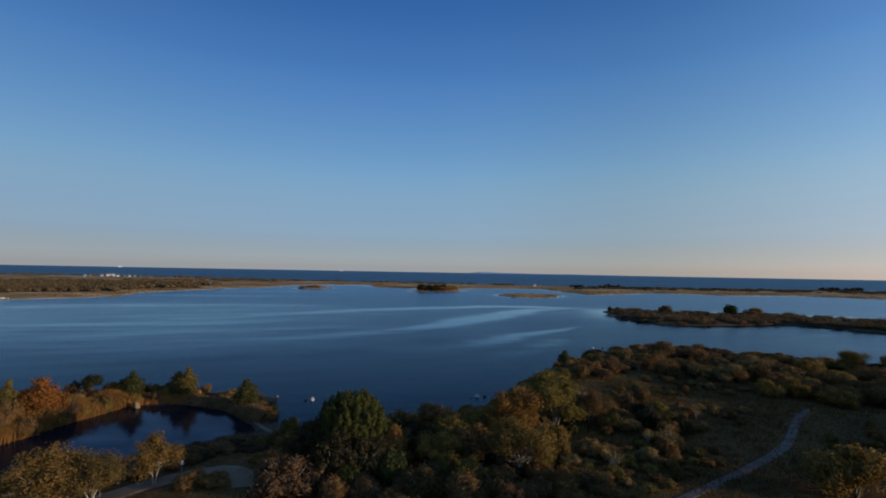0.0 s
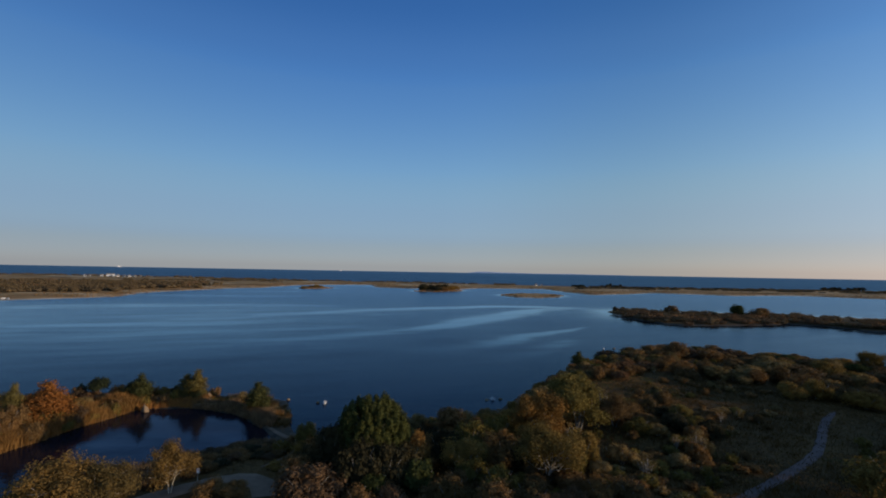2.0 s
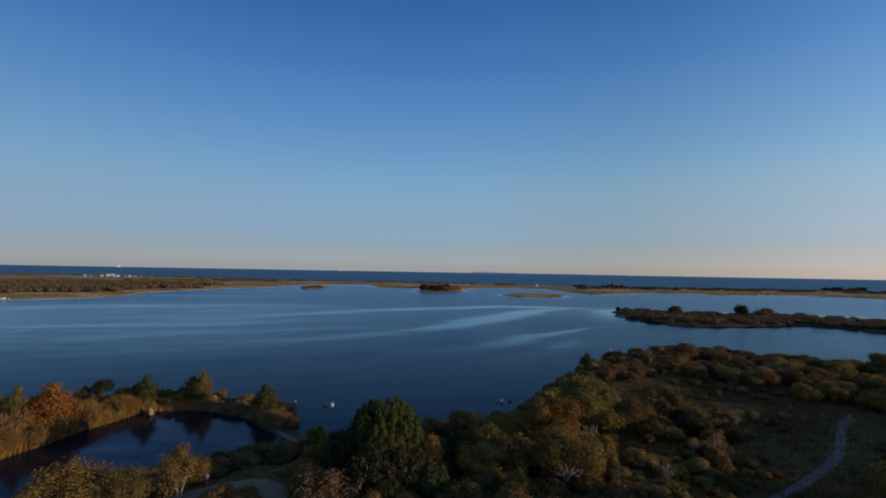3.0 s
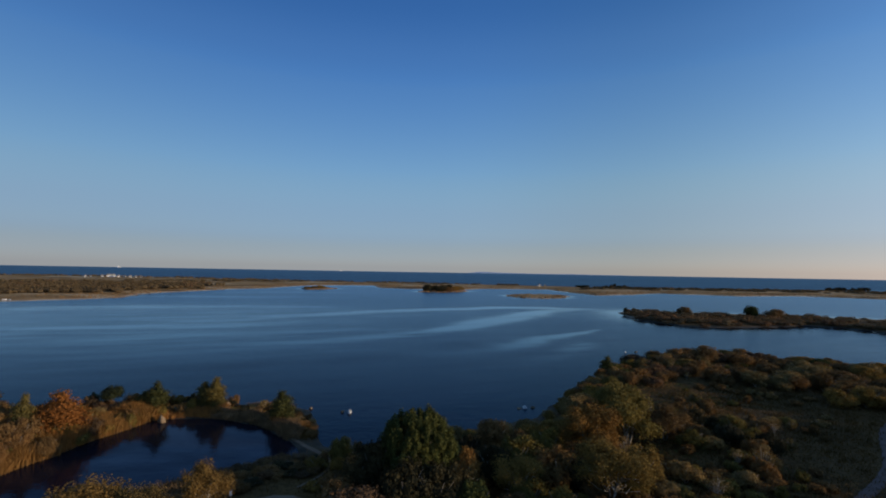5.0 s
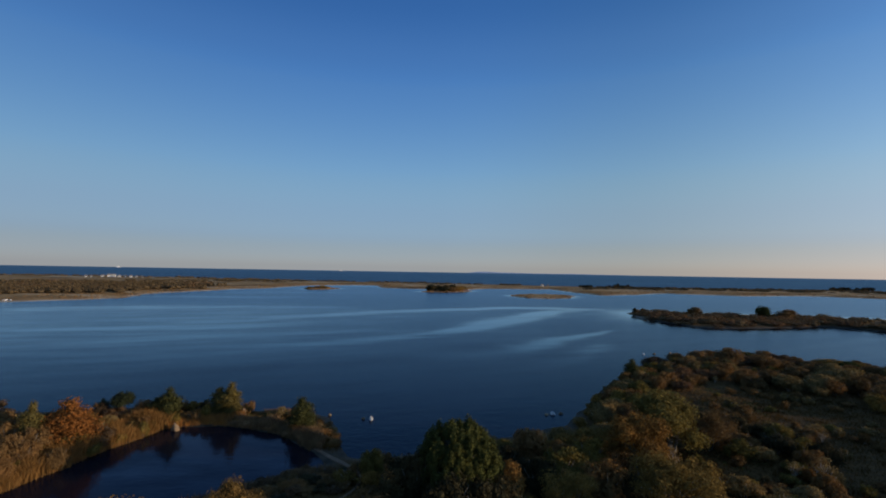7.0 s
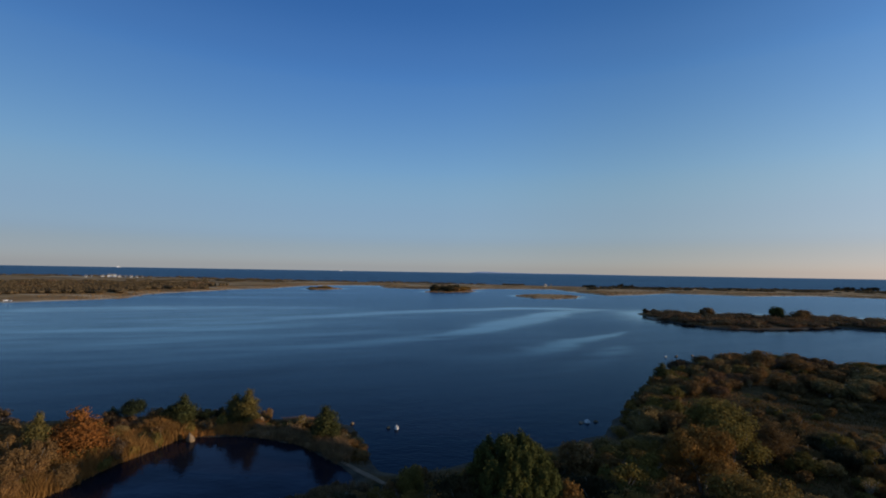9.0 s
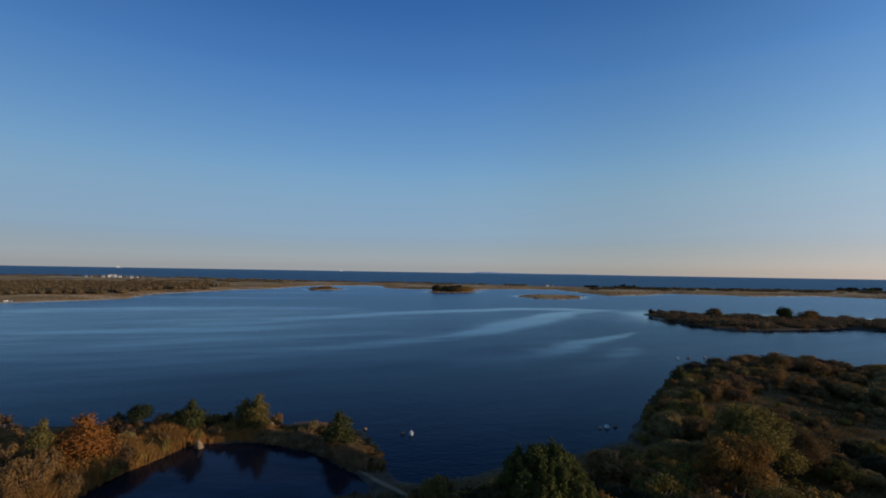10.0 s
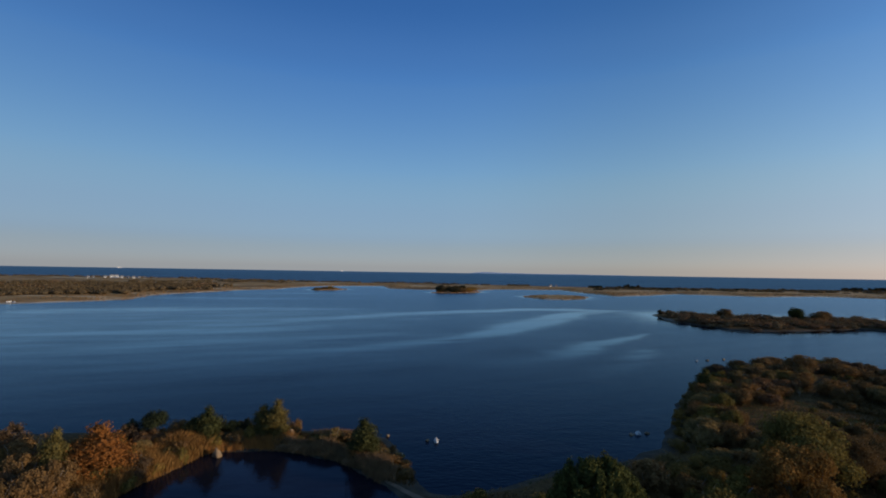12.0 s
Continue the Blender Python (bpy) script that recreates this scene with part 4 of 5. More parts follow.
# around the pond, the track and the reeds
thicket(18, "small", ["brown", "olive", "brown"], [(-21, 64), (-23, 72), (-20, 78)], 3.5, (0.8, 1.5), (0.8, 1.6))
thicket(6, "bush", ["brown", "olive"], [(-20, 66), (-21, 76)], 2.5, (1.4, 2.0), (1.8, 2.6))
thicket(16, "small", ["brown", "olive", "grey"], [(-24.6, 73.6), (-22.3, 66.5), (-20.1, 59.3)], 3.5, (0.8, 1.5), (0.8, 1.7))
thicket(10, "bush", ["umber", "brown"], [(-44, 55.7), (-38.1, 60.8), (-30.5, 70.9)], 3, (1.0, 1.7), (0.8, 1.4), 0.15)
thicket(22, "bush", ["olive", "brown", "brown", "umber"], [(-92.9, 82.2), (-80.9, 82.8), (-71.2, 90.6), (-65.4, 98.1)], 4.5, (1.4, 2.4), (1.8, 3.2))
thicket(16, "bush", ["brown", "umber"], [(-97.4, 67.5), (-86.5, 70.5), (-76.6, 73.4)], 5, (1.6, 2.8), (1.8, 3.0))
thicket(18, "small", ["brown", "olive", "dark"], [(-67.6, 101.6), (-59.6, 103.2), (-49.5, 101.3)], 2.2, (0.8, 1.4), (0.9, 1.8))
thicket(14, "small", ["brown", "grey"], [(-47.5, 99), (-40.4, 96.9), (-33.3, 93.7)], 2.5, (0.7, 1.2), (0.6, 1.2))

thicket(16, "bush", ["olive", "brown", "brown", "umber"], [(-83, 86), (-76, 82), (-69.5, 79.5), (-66.5, 83)], 3.2, (1.4, 2.5), (1.9, 3.3))
thicket(36, "small", ["umber", "dark", "umber", "brown"], [(-40, 65.5), (-34, 70), (-27, 73), (-24.5, 66)], 4, (0.8, 1.6), (0.4, 0.9), 0.1)
thicket(22, "small", ["marsh"], [(-51, 97), (-43.5, 94.8), (-37.5, 90.8), (-33.4, 86.2)], 1.0, (0.7, 1.3), (0.6, 1.1), 0.1)
thicket(26, "small", ["brush", "brown", "brush"], [(-45, 100.2), (-38, 97), (-33, 92), (-31.4, 88)], 1.6, (0.9, 1.7), (0.6, 1.1), 0.1)
thicket(30, "small", ["gold", "brown", "moss", "olive"], [(-73, 66), (-68, 76), (-65, 85), (-62, 93), (-56, 97.5)], 1.8, (0.8, 1.5), (1.4, 2.5), 0.1)
for x, y, r, h, colour in ((-70.3, 77.6, 2.4, 4.3, "brown"), (-67.4, 81.4, 1.9, 3.2, "olive"), (-65.9, 77.0, 1.7, 2.8, "brown"), (-78.0, 82.5, 2.6, 4.2, "brown"), (-83.0, 86.0, 2.8, 4.6, "umber"),
                           (-73.2, 84.5, 2.0, 3.8, "brown"), (-71.4, 76.0, 2.3, 4.0, "brown"), (-74.5, 79.0, 2.2, 4.2, "brown"), (-72.6, 73.0, 2.2, 3.8, "brown"), (-69.2, 75.6, 1.8, 3.4, "brown"), (-75.5, 71.0, 2.4, 4.0, "umber"), (-68.9, 72.2, 1.7, 3.0, "brown"), (-66.9, 86.2, 1.5, 3.2, "gold"), (-71.8, 68.5, 2.0, 3.4, "brown"), (-68.0, 90.0, 1.6, 2.3, "grey"), (-74.6, 76.0, 2.2, 3.4, "umber")):
    grow("bush", colour, x, y, r, h, 1)
thicket(22, "small", ["umber", "dark", "umber"], [(-34, 80), (-31, 76), (-26.5, 72), (-22.5, 76.5)], 2.2, (0.6, 1.2), (0.5, 1.0), 0.08)
thicket(12, "small", ["brush", "brown"], [(-60, 97), (-51, 98.5)], 1.4, (0.7, 1.2), (0.8, 1.4), 0.1)
thicket(24, "small", ["brush", "brush", "moss"], [(-50, 98.6), (-41, 96), (-35.5, 91.8)], 1.2, (0.6, 1.1), (0.4, 0.8), 0.1)
grow("bush", "brush", -29.6, 57.2, 2.0, 1.5)
grow("bush", "brush", -26.9, 57.6, 1.7, 1.3)
grow("small", "grey", -43.0, 98.4, 1.2, 1.7, label="round grey-green shrub on the causeway")

# ---- the long spit across the lake ----
grow("bush", "green", 183.4, 303.5, 4.6, 7.2, 2, label="dark round tree rising above the low spit")
grow("bush", "brown", 194.8, 300.5, 7.0, 5.6, 2, label="wide russet-brown tree crown on the low spit")
grow("bush", "brown", 144, 310, 4.3, 5.4, 2)
grow("cedar", "dark", 117.3, 336, 1.7, 3.4, 2)
grow("cedar", "dark", 122.6, 336, 1.4, 3.2, 2)
taken.clear()

# ---- islets ----
thicket(14, "bush", ["olive", "brown", "dark"], [(-29.4, 620), (-11.2, 615), (8.2, 634)], 13, (5.5, 8.5), (5.0, 8.0))
thicket(8, "bush", ["olive", "brown"], [(-184, 632), (-166, 640)], 8, (3.5, 5.5), (2.0, 3.6))


# ---- far scrub, one mass ----
def far_scrub(spots, count, r_range, h_range, seed, clumps=26, low=0.5, size=0.55):
    g = np.random.default_rng(seed)
    V, F, at = [], [], 0
    placed = 0
    while placed < count:
        ax, ay, bx, by, s = spots[g.integers(len(spots))]
        f = g.random()
        x, y = ax + (bx - ax) * f + s * g.normal() * 0.5, ay + (by - ay) * f + s * g.normal() * 0.5
        z = height(x, y)
        placed += 1
        if z < low:
            continue
        r, h = g.uniform(*r_range), g.uniform(*h_range)
        lobes = [((x + r * 0.6 * g.normal(), y + r * 0.6 * g.normal(), z + h * 0.45), (r * 0.6, r * 0.6, h * 0.55)) for _ in range(3)]
        v, fa = leaves(g, lobes, clumps, r * size)
        V += v
        F += [[q + at for q in t] for t in fa]
        at += len(v)
    return V, F


SPIT_LINE = [(113.3, 315), (117.6, 276.2), (140.8, 270.1), (168.6, 276.4), (194.4, 282.5), (215.3, 259.4), (238.2, 231.6), (303, 220.3)]
SPIT_BACK = [(118.7, 332), (134.7, 302), (169.7, 304), (204.6, 306), (240.4, 283.6), (291.4, 256)]
for colour, number, seed in (("heath", 50, 51), ("umber", 80, 53), ("farwood", 210, 52)):
    spots = [(*a, *b, 11) for a, b in zip(SPIT_LINE, SPIT_LINE[1:])] + [(*a, *b, 18) for a, b in zip(SPIT_BACK, SPIT_BACK[1:])]
    v, f = far_scrub(spots, number, (2.4, 4.6), (1.3, 3.0), seed, 170, 0.18, 0.13)
    tagged(mesh_object("spit_scrub", v, f, LEAF[colour]), {"heath": "dense reddish-brown scrub covering the long low spit", "umber": "dusky brown scrub on the long spit", "farwood": "dark drab scrub on the long spit"}[colour], "scrub", kind="stuff")
spots = [(-372, 425, -335, 572, 34), (-455, 450, -371, 640, 70), (-690, 500, -461, 640, 90)]
for colour, number, seed in (("farwood", 560, 21), ("heath", 40, 24)):
    v, f = far_scrub(spots, number, (5, 10), (2.6, 5.6), seed, 110, 0.4, 0.15)
    tagged(mesh_object("scrub", v, f, LEAF[colour]), {"farwood": "dark olive-brown woodland scrub behind the far shore", "heath": "brown bare scrub behind the far shore"}[colour], "scrub", kind="stuff")
spots = [(-1050, 1020, -700, 1060, 25), (-720, 1060, -320, 950, 40), (-300, 925, -40, 925, 12), (-40, 900, 140, 880, 20), (250, 830, 530, 840, 20), (530, 845, 830, 845, 20), (-500, 800, -300, 900, 60), (850, 850, 1700, 800, 20), (200, 760, 500, 770, 25), (530, 770, 830, 750, 25), (300, 820, 900, 820, 20)]
v, f = far_scrub(spots, 420, (4, 9), (0.8, 1.7), 22, 40, 0.5, 0.35)
tagged(mesh_object("dune_scrub", v, f, LEAF["farwood"]), "low dark scrub along the barrier dunes", "scrub", kind="stuff")
# clumps of trees on the barrier beach: stretch, number, radii, heights
for x0, x1, y, number, r_range, h_range in ((217, 235, 802, 5, (3, 4.5), (3.6, 5.2)), (266, 297, 802, 9, (3.0, 5), (4.2, 8.6)), (304, 356, 800, 12, (3, 5), (1.8, 3.4)), (439, 442, 802, 2, (2, 2.6), (3.4, 4.2)),
                                            (456, 460, 802, 2, (2, 3), (3.6, 4.6)), (683, 716, 862, 9, (3.2, 5.2), (3.8, 8.2)), (724, 759, 862, 9, (3.2, 5.2), (3.4, 7.6))):
    for n in range(number):
        grow("tree", rng.choice(["pine", "dark", "farwood"]), x0 + (x1 - x0) * (n + rng.random()) / number, y + rng.uniform(-6, 6), rng.uniform(*r_range), rng.uniform(*h_range), n % 2, label="dark windswept tree in a clump on the barrier beach", group="trees on the barrier beach")


# ---- reeds and grasses ----
def blades(name, mat, label, places, blades_each, h_range, width, seed, lean=0.22, spread=0.5):
    """Tufts of narrow upright blades at many places, as one mass."""
    g = np.random.default_rng(seed)
    P = np.repeat(np.array(places), blades_each, axis=0)
    n = len(P)
    P = P + g.normal(size=(n, 2)) * spread * 0.5
    z = heights(P[:, 0], P[:, 1])
    ok = z > -0.25
    P, z = P[ok], z[ok]
    n = len(P)
    clump = value_noise(P[:, 0], P[:, 1], 2.4) + value_noise(P[:, 0], P[:, 1], 7.0)
    h = g.uniform(*h_range, n) * np.clip(1.0 + 0.9 * clump, 0.35, 1.7)
    t = g.uniform(0, 2 * np.pi, n)
    w = width * (0.6 + 0.8 * g.random(n))
    bx, by = np.cos(t) * w / 2, np.sin(t) * w / 2
    lx, ly = g.normal(size=n) * lean * h, g.normal(size=n) * lean * h
    a = np.stack([P[:, 0] - bx, P[:, 1] - by, z - 0.1], 1)
    b = np.stack([P[:, 0] + bx, P[:, 1] + by, z - 0.1], 1)
    c = np.stack([P[:, 0] + bx * 0.9 + lx * 0.5, P[:, 1] + by * 0.9 + ly * 0.5, z + h * 0.6], 1)
    d = np.stack([P[:, 0] + lx, P[:, 1] + ly, z + h], 1)
    e = np.stack([P[:, 0] - bx * 0.9 + lx * 0.5, P[:, 1] - by * 0.9 + ly * 0.5, z + h * 0.6], 1)
    V = np.stack([a, b, c, d, e], 1).reshape(-1, 3)
    o = np.arange(n) * 5
    F = np.stack([o, o + 1, o + 2, o + 3, o + 4], 1)
    ob = mesh_object(name, V.tolist(), F.tolist(), mat)
    return tagged(ob, label, "grass", kind="stuff")


def strewn(count, line, spread, seed, low=0.05, high=9.0):
    g = np.random.default_rng(seed)
    seg = [math.dist(a, b) for a, b in zip(line, line[1:])]
    pick = g.choice(len(seg), count, p=np.array(seg) / sum(seg))
    L = np.array(line, float)
    f = g.random((count, 1))
    P = L[pick] * (1 - f) + L[pick + 1] * f
    t, s = g.uniform(0, 2 * np.pi, count), spread * np.sqrt(g.random(count))
    P = P + np.stack([np.cos(t) * s, np.sin(t) * s], 1)
    z = heights(P[:, 0], P[:, 1])
    P = P[(z > low) & (z < high)]
    keep = [off_path(x, y, 0, TRACK_LINE, 2.3) and off_path(x, y, 0, CAUSEWAY_LINE, 0.3) and off_path(x, y, 0, PATH_LINE, 0.5) for x, y in P]
    return P[np.array(keep)]


blades("reeds", LEAF["reed"], "tall golden straw-coloured reeds along the pond bank",
       strewn(2600, [(-72.3, 64), (-69, 71.4), (-67.2, 77.5), (-65.9, 83.6), (-64.6, 89.7), (-62.3, 95.2)], 2.2, 31), 14, (0.8, 1.9), 0.08, 32, 0.24)
blades("reeds", LEAF["reed"], "tall golden straw-coloured reeds in front of the trees",
       strewn(1100, [(-82.4, 68.3), (-74.8, 78.3), (-69.1, 88.3), (-65.4, 94.7)], 3.0, 33), 12, (1.0, 1.9), 0.08, 34, 0.24)
blades("marsh_grass", LEAF["marsh"], "pale tan marsh grass on the causeway and point",
       strewn(1100, [(-51, 97), (-43.5, 94.8), (-37.5, 90.8), (-33.4, 86.2)], 1.4, 35), 12, (0.5, 1.3), 0.07, 36, 0.3)
blades("marsh_grass", LEAF["marsh"], "thin tan grass on the lake side of the point",
       strewn(300, [(-46, 101.4), (-38.5, 99.2)], 1.2, 58), 12, (0.3, 0.8), 0.07, 59, 0.3)
blades("meadow_grass", LEAF["grass"], "short dark grass along the middle of the causeway",
       strewn(1400, [(-58, 99), (-47.4, 98.2), (-40.3, 95), (-34.6, 91), (-31.4, 86)], 2.2, 68), 8, (0.15, 0.5), 0.07, 69, 0.4, 1.0)
blades("reeds", LEAF["reed"], "short tan reeds between the pond and the cedars",
       strewn(900, [(-62, 95.5), (-57, 97.2), (-50, 97.6)], 1.7, 71, 0.02), 10, (0.5, 1.3), 0.07, 72, 0.28)
blades("marsh_grass", LEAF["marsh"], "tan grass along the near edge of the pond",
       strewn(900, [(-61.8, 50), (-50, 57.8), (-42.3, 66.7), (-35.6, 75.4), (-29.6, 75.7)], 2.6, 37), 10, (0.5, 1.0), 0.07, 38)
blades("meadow_grass", LEAF["grass"], "short dark green and brown meadow grass",
       strewn(11000, [(-22, 56.8), (7.9, 60.7), (37.2, 81.5), (66.3, 109.5), (95.8, 125.5)], 24, 39, 0.2), 6, (0.15, 0.45), 0.07, 40, 0.4, 1.2)
blades("meadow_grass", LEAF["grass"], "rough grass beside the footpath and under the trees",
       strewn(3500, [(-92.5, 70.2), (-78.9, 82.9), (-67.4, 98)], 9, 41, 0.2), 6, (0.2, 0.6), 0.07, 42, 0.4, 1.2)

FRONT = BARRIER[2:26]
blades("far_marsh_grass", LEAF["fargrass"], "golden brown marsh grass along the barrier beach",
       strewn(11000, [(x, y + 28) for x, y in FRONT], 42, 43, 0.15), 2, (0.12, 0.35), 1.8, 44, 0.2, 4.0)
for isle, seed in ((ISLET_B, 45), (ISLET_A, 46), (ISLET_C, 47)):
    blades("far_marsh_grass", LEAF["fargrass"], "golden marsh grass on a low islet", strewn(900, isle + isle[:1], 16, seed, 0.1), 2, (0.2, 0.6), 1.6, seed + 10, 0.2, 2.0)


def undergrowth(name, mat, label, count, box, size, seed, lump=4.5, top=1.1, open_spots=()):
    """Low brush between the bushes: leaf clumps heaped in uneven lumps over the ground."""
    g = np.random.default_rng(seed)
    x, y = g.uniform(box[0], box[2], count * 2), g.uniform(box[1], box[3], count * 2)
    heap = value_noise(x + seed * 17.0, y, lump) + 0.6 * value_noise(x, y + seed * 9.0, lump * 0.4) + 0.5 * value_noise(x, y, 30.0)
    z = heights(x, y)
    ok = (heap > 0.08) & (z > 0.3)
    for ox, oy, rx, ry in open_spots:
        ok &= ((x - ox) / rx) ** 2 + ((y - oy) / ry) ** 2 > 1 + 0.8 * value_noise(x, y, 6.0)
    x, y, z, heap = x[ok][:count], y[ok][:count], z[ok][:count], heap[ok][:count]
    keep = np.array([off_path(a, b, 0, PATH_LINE, 0.7) and off_path(a, b, 0, TRACK_LINE, 2.2) and off_path(a, b, 0, CAUSEWAY_LINE, 0.6) for a, b in zip(x, y)])
    x, y, z, heap = x[keep], y[keep], z[keep], heap[keep]
    n = len(x)
    q = np.stack([x, y, z + (0.1 + top * np.clip(heap + 0.15, 0, 1)) * (0.35 + 0.65 * g.random(n) ** 0.5)], 1)
    nrm = g.normal(size=(n, 3)) * 0.7 + np.array([0, 0, 0.6])
    nrm /= np.linalg.norm(nrm, axis=1)[:, None]
    a = np.cross(nrm, g.normal(size=(n, 3)))
    a /= np.linalg.norm(a, axis=1)[:, None]
    w = np.cross(nrm, a)
    s = size * (0.55 + 0.9 * g.random((n, 1)))
    v = np.stack([q - a * s * 0.7, q - w * s * 0.35, q + a * s * 0.7, q + w * s * 0.35], 1).reshape(-1, 3)
    o = np.arange(n) * 4
    return tagged(mesh_object(name, v.tolist(), np.stack([o, o + 1, o + 2, o + 3], 1).tolist(), mat), label, "undergrowth", kind="stuff")


MEADOW = ((62, 104, 17, 24), (46, 82, 9, 12), (66, 78, 14, 10), (52, 122, 5, 7))
undergrowth("undergrowth", LEAF["brush"], "low drab brush between the bushes", 90000, (-24, 46, 120, 165), 0.15, 61, open_spots=MEADOW)
undergrowth("undergrowth", LEAF["green"], "low dark green brush between the bushes", 80000, (-24, 46, 120, 165), 0.15, 62, open_spots=MEADOW)
undergrowth("undergrowth", LEAF["brown"], "low brown brush behind the reeds", 26000, (-110, 60, -60, 104), 0.18, 63, top=1.3)


# ---- rocks ----
def rock(x, y, r, h, seed, label, z=None, sharp=0.25, peak=0.0, mat=STONE):
    """A weathered boulder, half sunk."""
    g = np.random.default_rng(seed)
    bm = bmesh.new()
    bmesh.ops.create_icosphere(bm, subdivisions=3, radius=1)
    cuts = [Vector(g.normal(size=3)).normalized() for _ in range(8)]
    depth = [0.5 + 0.3 * g.random() for _ in cuts]
    for q in bm.verts:
        p3 = q.co.copy()
        for n, dd in zip(cuts, depth):
            over = p3.dot(n) - dd
            if over > 0:
                p3 -= n * over
        p3 *= 1 + sharp * 0.4 * noise.noise(p3 * 1.7 + Vector((seed, 0, 0)))
        p3.x, p3.y = p3.x * (1 - peak * p3.z), p3.y * (1 - peak * p3.z)
        q.co = Vector((p3.x * r, p3.y * r * 0.85, p3.z * h))
    ob = part("rock", bm, mat, None)
    base = height(x, y) if z is None else z
    ob.matrix_basis = pose(x, y, base + h * 0.3, 0, 0, seed * 47 % 360)
    return tagged(ob, label, "rock", "shore rocks")


rock(-58.9, 92.9, 0.64, 1.0, 1, "large tan pyramid-shaped boulder at the pond's edge", 0.35, 0.2, 0.85)
rock(-50.2, 99.6, 0.7, 0.65, 2, "pale rounded rock on the lake bank", 1.2)
rock(-52.4, 101.0, 0.65, 0.6, 3, "small pale rock beside a larger one", 1.0)
rock(-35.2, 102.5, 0.32, 0.34, 4, "dark wet rock at the spit's tip", 0.05)
rock(-28.6, 100.7, 0.38, 0.33, 5, "small dark rock standing in the water", -0.05)
rock(-27.1, 100.4, 0.54, 0.58, 6, "rock standing in the water, painted sunlit white", -0.05, mat=SUNLIT_STONE)
rock(7.3, 105.4, 0.52, 0.5, 7, "peaked rock in the water, painted sunlit white", -0.05, 0.3, 0.3, SUNLIT_STONE)
rock(9, 105.8, 0.5, 0.4, 8, "low dark rock in the water", -0.05)
rock(6.1, 105.1, 0.6, 0.3, 9, "low flat rock in the water", -0.05)
rock(54.5, 174.7, 0.56, 0.45, 10, "rock off the point, painted sunlit white", -0.05, mat=SUNLIT_STONE)
rock(58.5, 175.7, 0.6, 0.45, 11, "low dark rock in the water", -0.05)
rock(64.9, 177.6, 0.5, 0.4, 12, "small dark rock in the water off the point", -0.05)


# ---- marker post ----
def marker_post(x, y):
    root = new("marker_post")
    root.matrix_basis = pose(x, y, height(x, y), 0, 0, 42)
    bm = bmesh.new()
    bmesh.ops.create_cone(bm, cap_ends=True, segments=10, radius1=0.05, radius2=0.05, depth=2.0, matrix=pose(0, 0, 0.75))
    part("post", bm, BARK, root)
    bm = bmesh.new()
    bmesh.ops.create_cube(bm, size=1, matrix=pose(0, -0.075, 1.42) @ Matrix.Diagonal((0.3, 0.04, 0.55, 1)))
    bmesh.ops.bevel(bm, geom=bm.edges[:], offset=0.012, segments=2, affect="EDGES")
    part("panel", bm, WHITE, root, "white painted panel")
    return tagged(root, "small white marker panel on a post by the track", "marker post")


marker_post(-32.5, 60.6)


# ---- far houses ----
def house(x, y, w, d, h, turn, label):
    """A gabled house with windows and a chimney."""
    root = new("house")
    root.matrix_basis = pose(x, y, height(x, y) - 0.1, 0, 0, turn)
    bm = bmesh.new()
    bmesh.ops.create_cube(bm, size=1, matrix=pose(0, 0, h / 2) @ Matrix.Diagonal((w, d, h, 1)))
    part("wall", bm, WHITE, root)
    bm = bmesh.new()
    o, k = 0.5, d * 0.38
    v = [bm.verts.new(q) for q in ((-w / 2 - o, -d / 2 - o, h - 0.2), (w / 2 + o, -d / 2 - o, h - 0.2), (w / 2 + o, d / 2 + o, h - 0.2), (-w / 2 - o, d / 2 + o, h - 0.2), (-w / 2 - o, 0, h + k), (w / 2 + o, 0, h + k))]
    for q in ((0, 1, 5, 4), (2, 3, 4, 5), (1, 2, 5), (3, 0, 4), (3, 2, 1, 0)):
        bm.faces.new([v[n] for n in q])
    roof = part("roof", bm, SHINGLE, root, "grey shingled roof")
    bm = bmesh.new()
    bmesh.ops.create_cube(bm, size=1, matrix=pose(w * 0.2, 0, h + k * 0.8) @ Matrix.Diagonal((0.9, 0.9, 1.8, 1)))
    part("chimney", bm, SHINGLE, roof)
    for n in range(max(2, int(w / 4))):
        bm = bmesh.new()
        bmesh.ops.create_cube(bm, size=1, matrix=pose(-w / 2 + w * (n + 0.5) / max(2, int(w / 4)), -d / 2 - 0.02, h * 0.55) @ Matrix.Diagonal((1.3, 0.1, 1.6, 1)))
        part("window", bm, GLASS, root)
    return tagged(root, label, "house", "houses on the barrier beach")


for x, y, w, d, h, turn in ((-732, 975, 7, 6, 3.2, 10), (-727, 982, 5, 5, 2.6, -5), (-700, 978, 8, 7, 3.4, 4), (-691, 985, 12, 9, 5.5, 4), (-685, 990, 9, 8, 6.2, 0), (-668, 980, 9, 8, 3.6, 12),
                            (-659, 984, 6, 6, 3, -8), (-643, 978, 8, 7, 3.6, 5), (-636, 984, 7, 6, 3, 0), (-619, 976, 5, 5, 2.6, 6), (165, 858, 8, 6, 2.6, 5), (176, 862, 5, 4, 2.2, -10)):
    house(x, y, w * 0.6, d * 0.6, h * 0.78, turn + 24, "white house with a grey roof on the far beach")


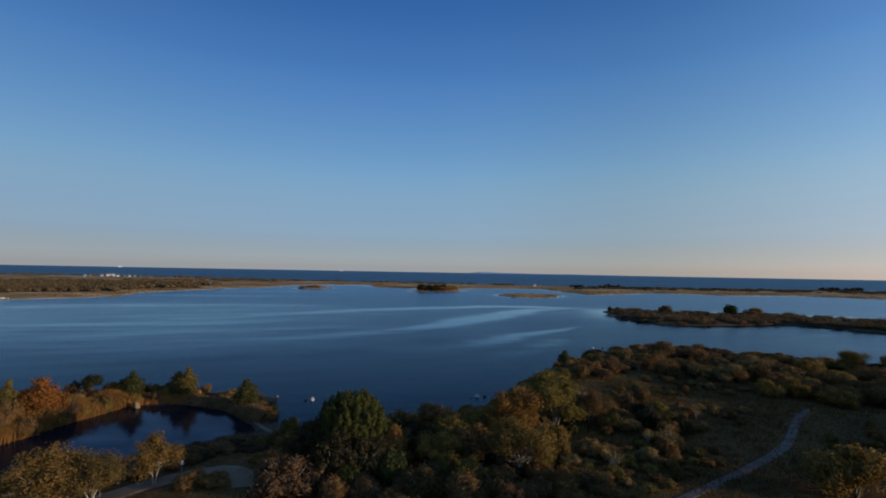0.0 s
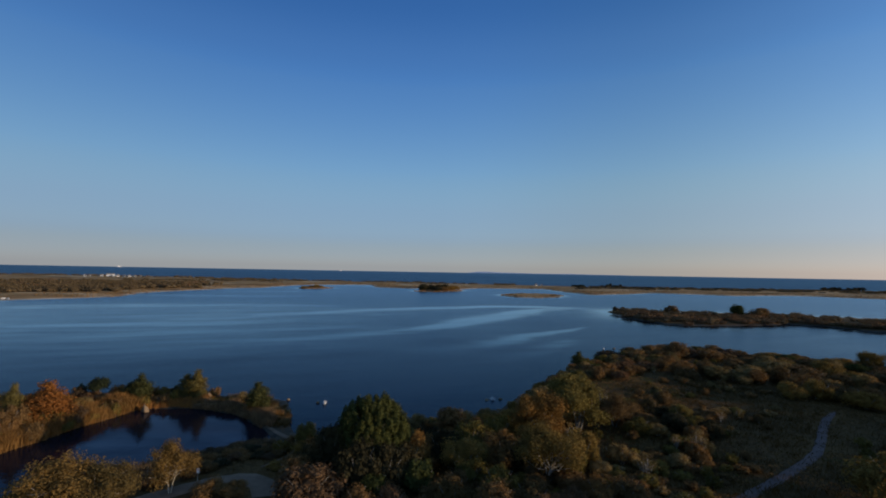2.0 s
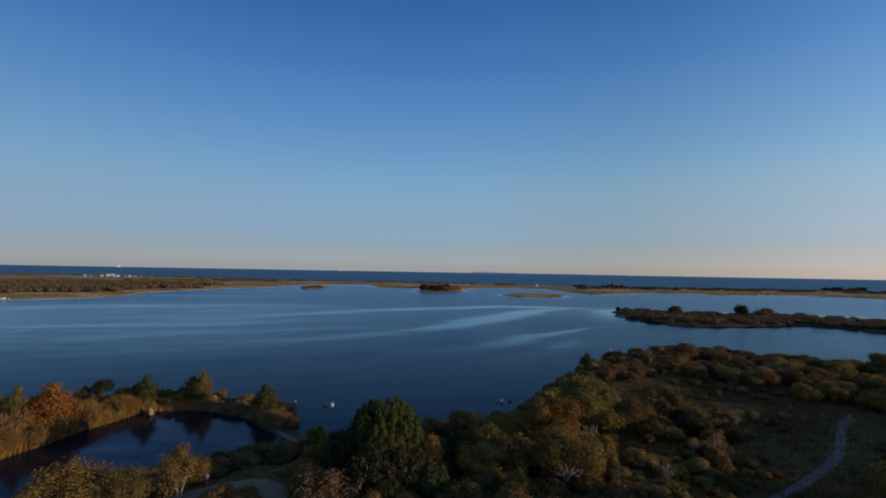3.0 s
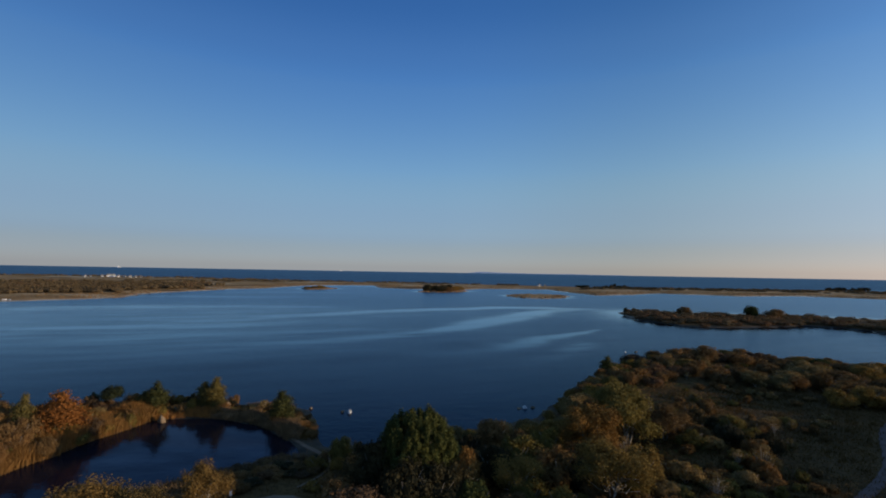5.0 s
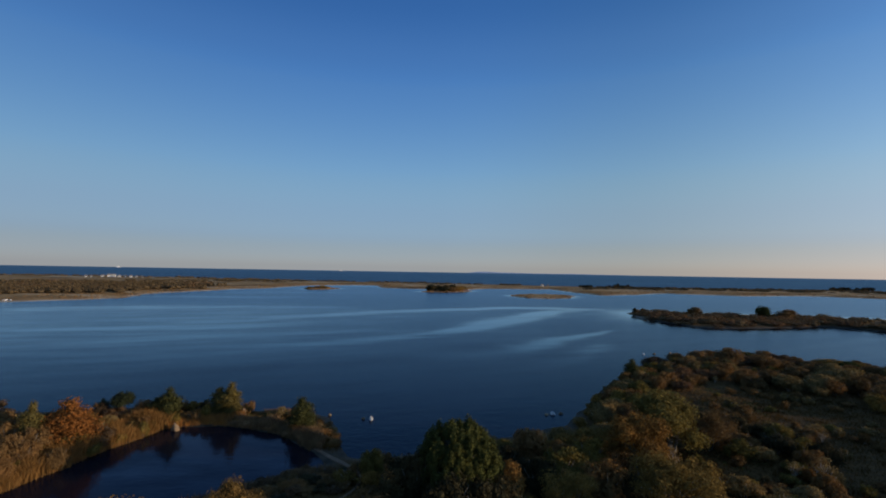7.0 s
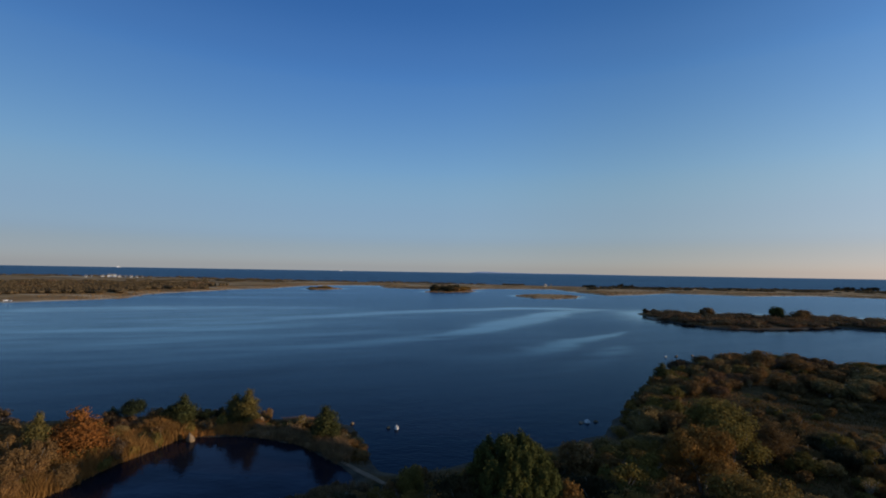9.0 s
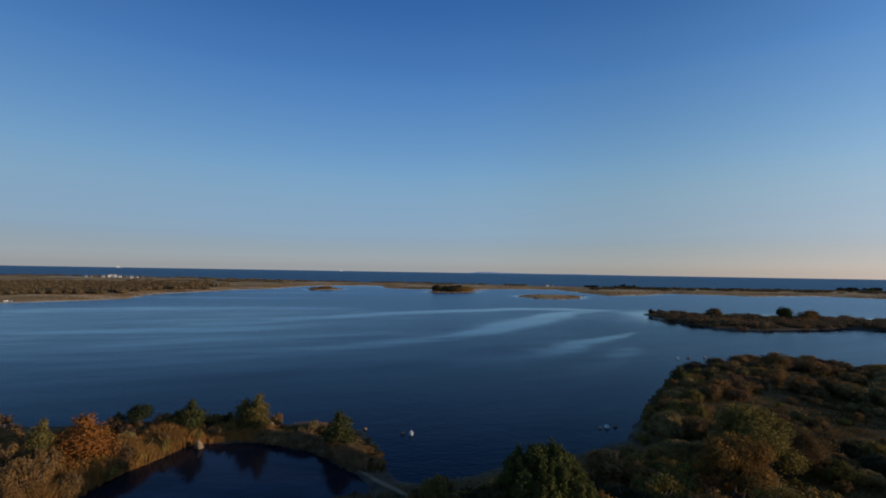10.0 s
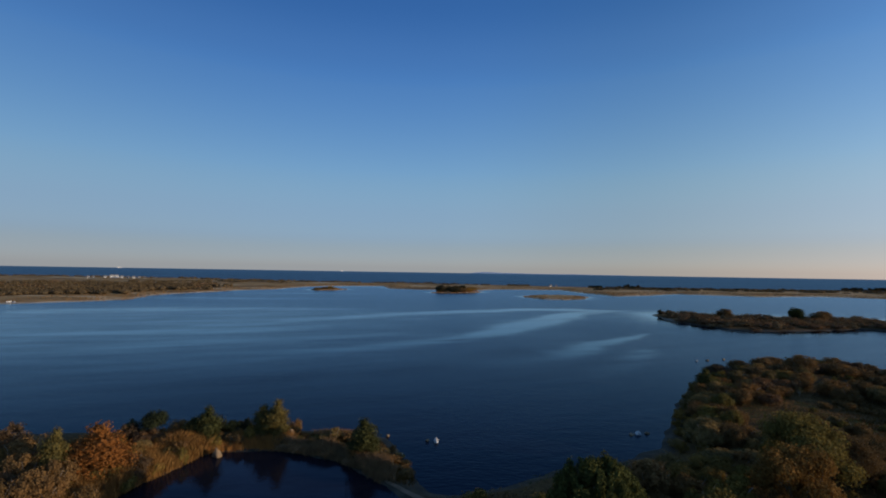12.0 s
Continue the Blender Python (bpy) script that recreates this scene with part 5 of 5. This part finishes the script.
# ---- boats on the far shore ----
def dinghy(x, y, length, turn):
    """A small open boat drawn up on the beach."""
    root = new("dinghy")
    root.matrix_basis = pose(x, y, height(x, y), 0, 0, turn)
    bm = bmesh.new()
    rows = []
    for n in range(9):
        u = n / 8
        half = length * 0.2 * (1 - max(0.0, (u - 0.45) / 0.55) ** 2) + 0.02
        low = 0.05 + 0.25 * max(0.0, u - 0.6)
        rows.append([bm.verts.new((length * (u - 0.5), s * half * q, z)) for s, q, z in ((-1, 1, 0.75 + 0.25 * u), (-1, 0.6, low), (1, 0.6, low), (1, 1, 0.75 + 0.25 * u), (1, 0.86, 0.72 + 0.25 * u), (1, 0.5, low + 0.15), (-1, 0.5, low + 0.15), (-1, 0.86, 0.72 + 0.25 * u))])
    for a, b in zip(rows, rows[1:]):
        for q in range(8):
            bm.faces.new((a[q], b[q], b[(q + 1) % 8], a[(q + 1) % 8]))
    bm.faces.new(rows[0])
    bm.faces.new(rows[-1][::-1])
    part("hull", bm, WHITE, root)
    for k in (-0.22, 0.12):
        bm = bmesh.new()
        bmesh.ops.create_cube(bm, size=1, matrix=pose(length * k, 0, 0.6) @ Matrix.Diagonal((0.3, length * 0.32, 0.05, 1)))
        part("thwart", bm, BARK, root)
    return tagged(root, "small white boat drawn up on the far shore", "boat", "boats on the far shore")


dinghy(-325.5, 353.5, 2.8, 20)
dinghy(-321.8, 353.5, 2.4, -15)

# ---- ships and far land ----
def ship(x, y, length, turn, label):
    root = new("ship")
    root.matrix_basis = pose(x, y, 0, 0, 0, turn)
    bm = bmesh.new()
    rows = []
    for n in range(9):
        u = n / 8
        half = length * 0.085 * (1 - (2 * max(u - 0.55, 0) / 0.9) ** 2)
        rows.append([bm.verts.new((length * (u - 0.5), s * half * q, z)) for s, q, z in ((-1, 1, length * 0.1), (-1, 0.7, -1), (1, 0.7, -1), (1, 1, length * 0.1))])
    for a, b in zip(rows, rows[1:]):
        for q in range(4):
            bm.faces.new((a[q], b[q], b[(q + 1) % 4], a[(q + 1) % 4]))
    bm.faces.new(rows[0])
    bm.faces.new(rows[-1][::-1])
    part("hull", bm, WHITE, root)
    for n, (a, b, z0, z1) in enumerate(((-0.42, 0.25, 0.1, 0.17), (-0.3, 0.12, 0.17, 0.23))):
        bm = bmesh.new()
        bmesh.ops.create_cube(bm, size=1, matrix=pose(length * (a + b) / 2, 0, length * (z0 + z1) / 2) @ Matrix.Diagonal((length * (b - a), length * 0.13, length * (z1 - z0), 1)))
        bmesh.ops.bevel(bm, geom=bm.edges[:], offset=0.4, segments=2, affect="EDGES")
        part("deckhouse", bm, WHITE, root)
    return tagged(root, label, "ship", "ships on the horizon")


ship(-3153, 4650, 38, 40, "white ferry far out on the sea")
ship(-992, 4650, 28, 40, "small white vessel near the horizon")

V, F = [], []
cols = 80
for n in range(cols + 1):
    u = n / cols
    x = 235 + 1800 * u
    top = 9 * math.exp(-((u - 0.08) / 0.09) ** 2) + 6 * math.exp(-((u - 0.22) / 0.12) ** 2) + 4 * math.exp(-((u - 0.6) / 0.3) ** 2) + 2 * float(value_noise(x, 0, 120.0))
    top = max(top * 1.25, 0.5) * min(1, u * 12, (1 - u) * 8)
    V += [(x, 4880, -1), (x, 4895, top * 0.7), (x, 4915, top), (x, 4960, -1)]
    if n:
        F += [((n - 1) * 4 + q, n * 4 + q, n * 4 + q + 1, (n - 1) * 4 + q + 1) for q in range(3)]
tagged(mesh_object("far_island", V, F, HAZY, smooth=True), "low island on the horizon with blue haze painted in", "island", kind="structure")
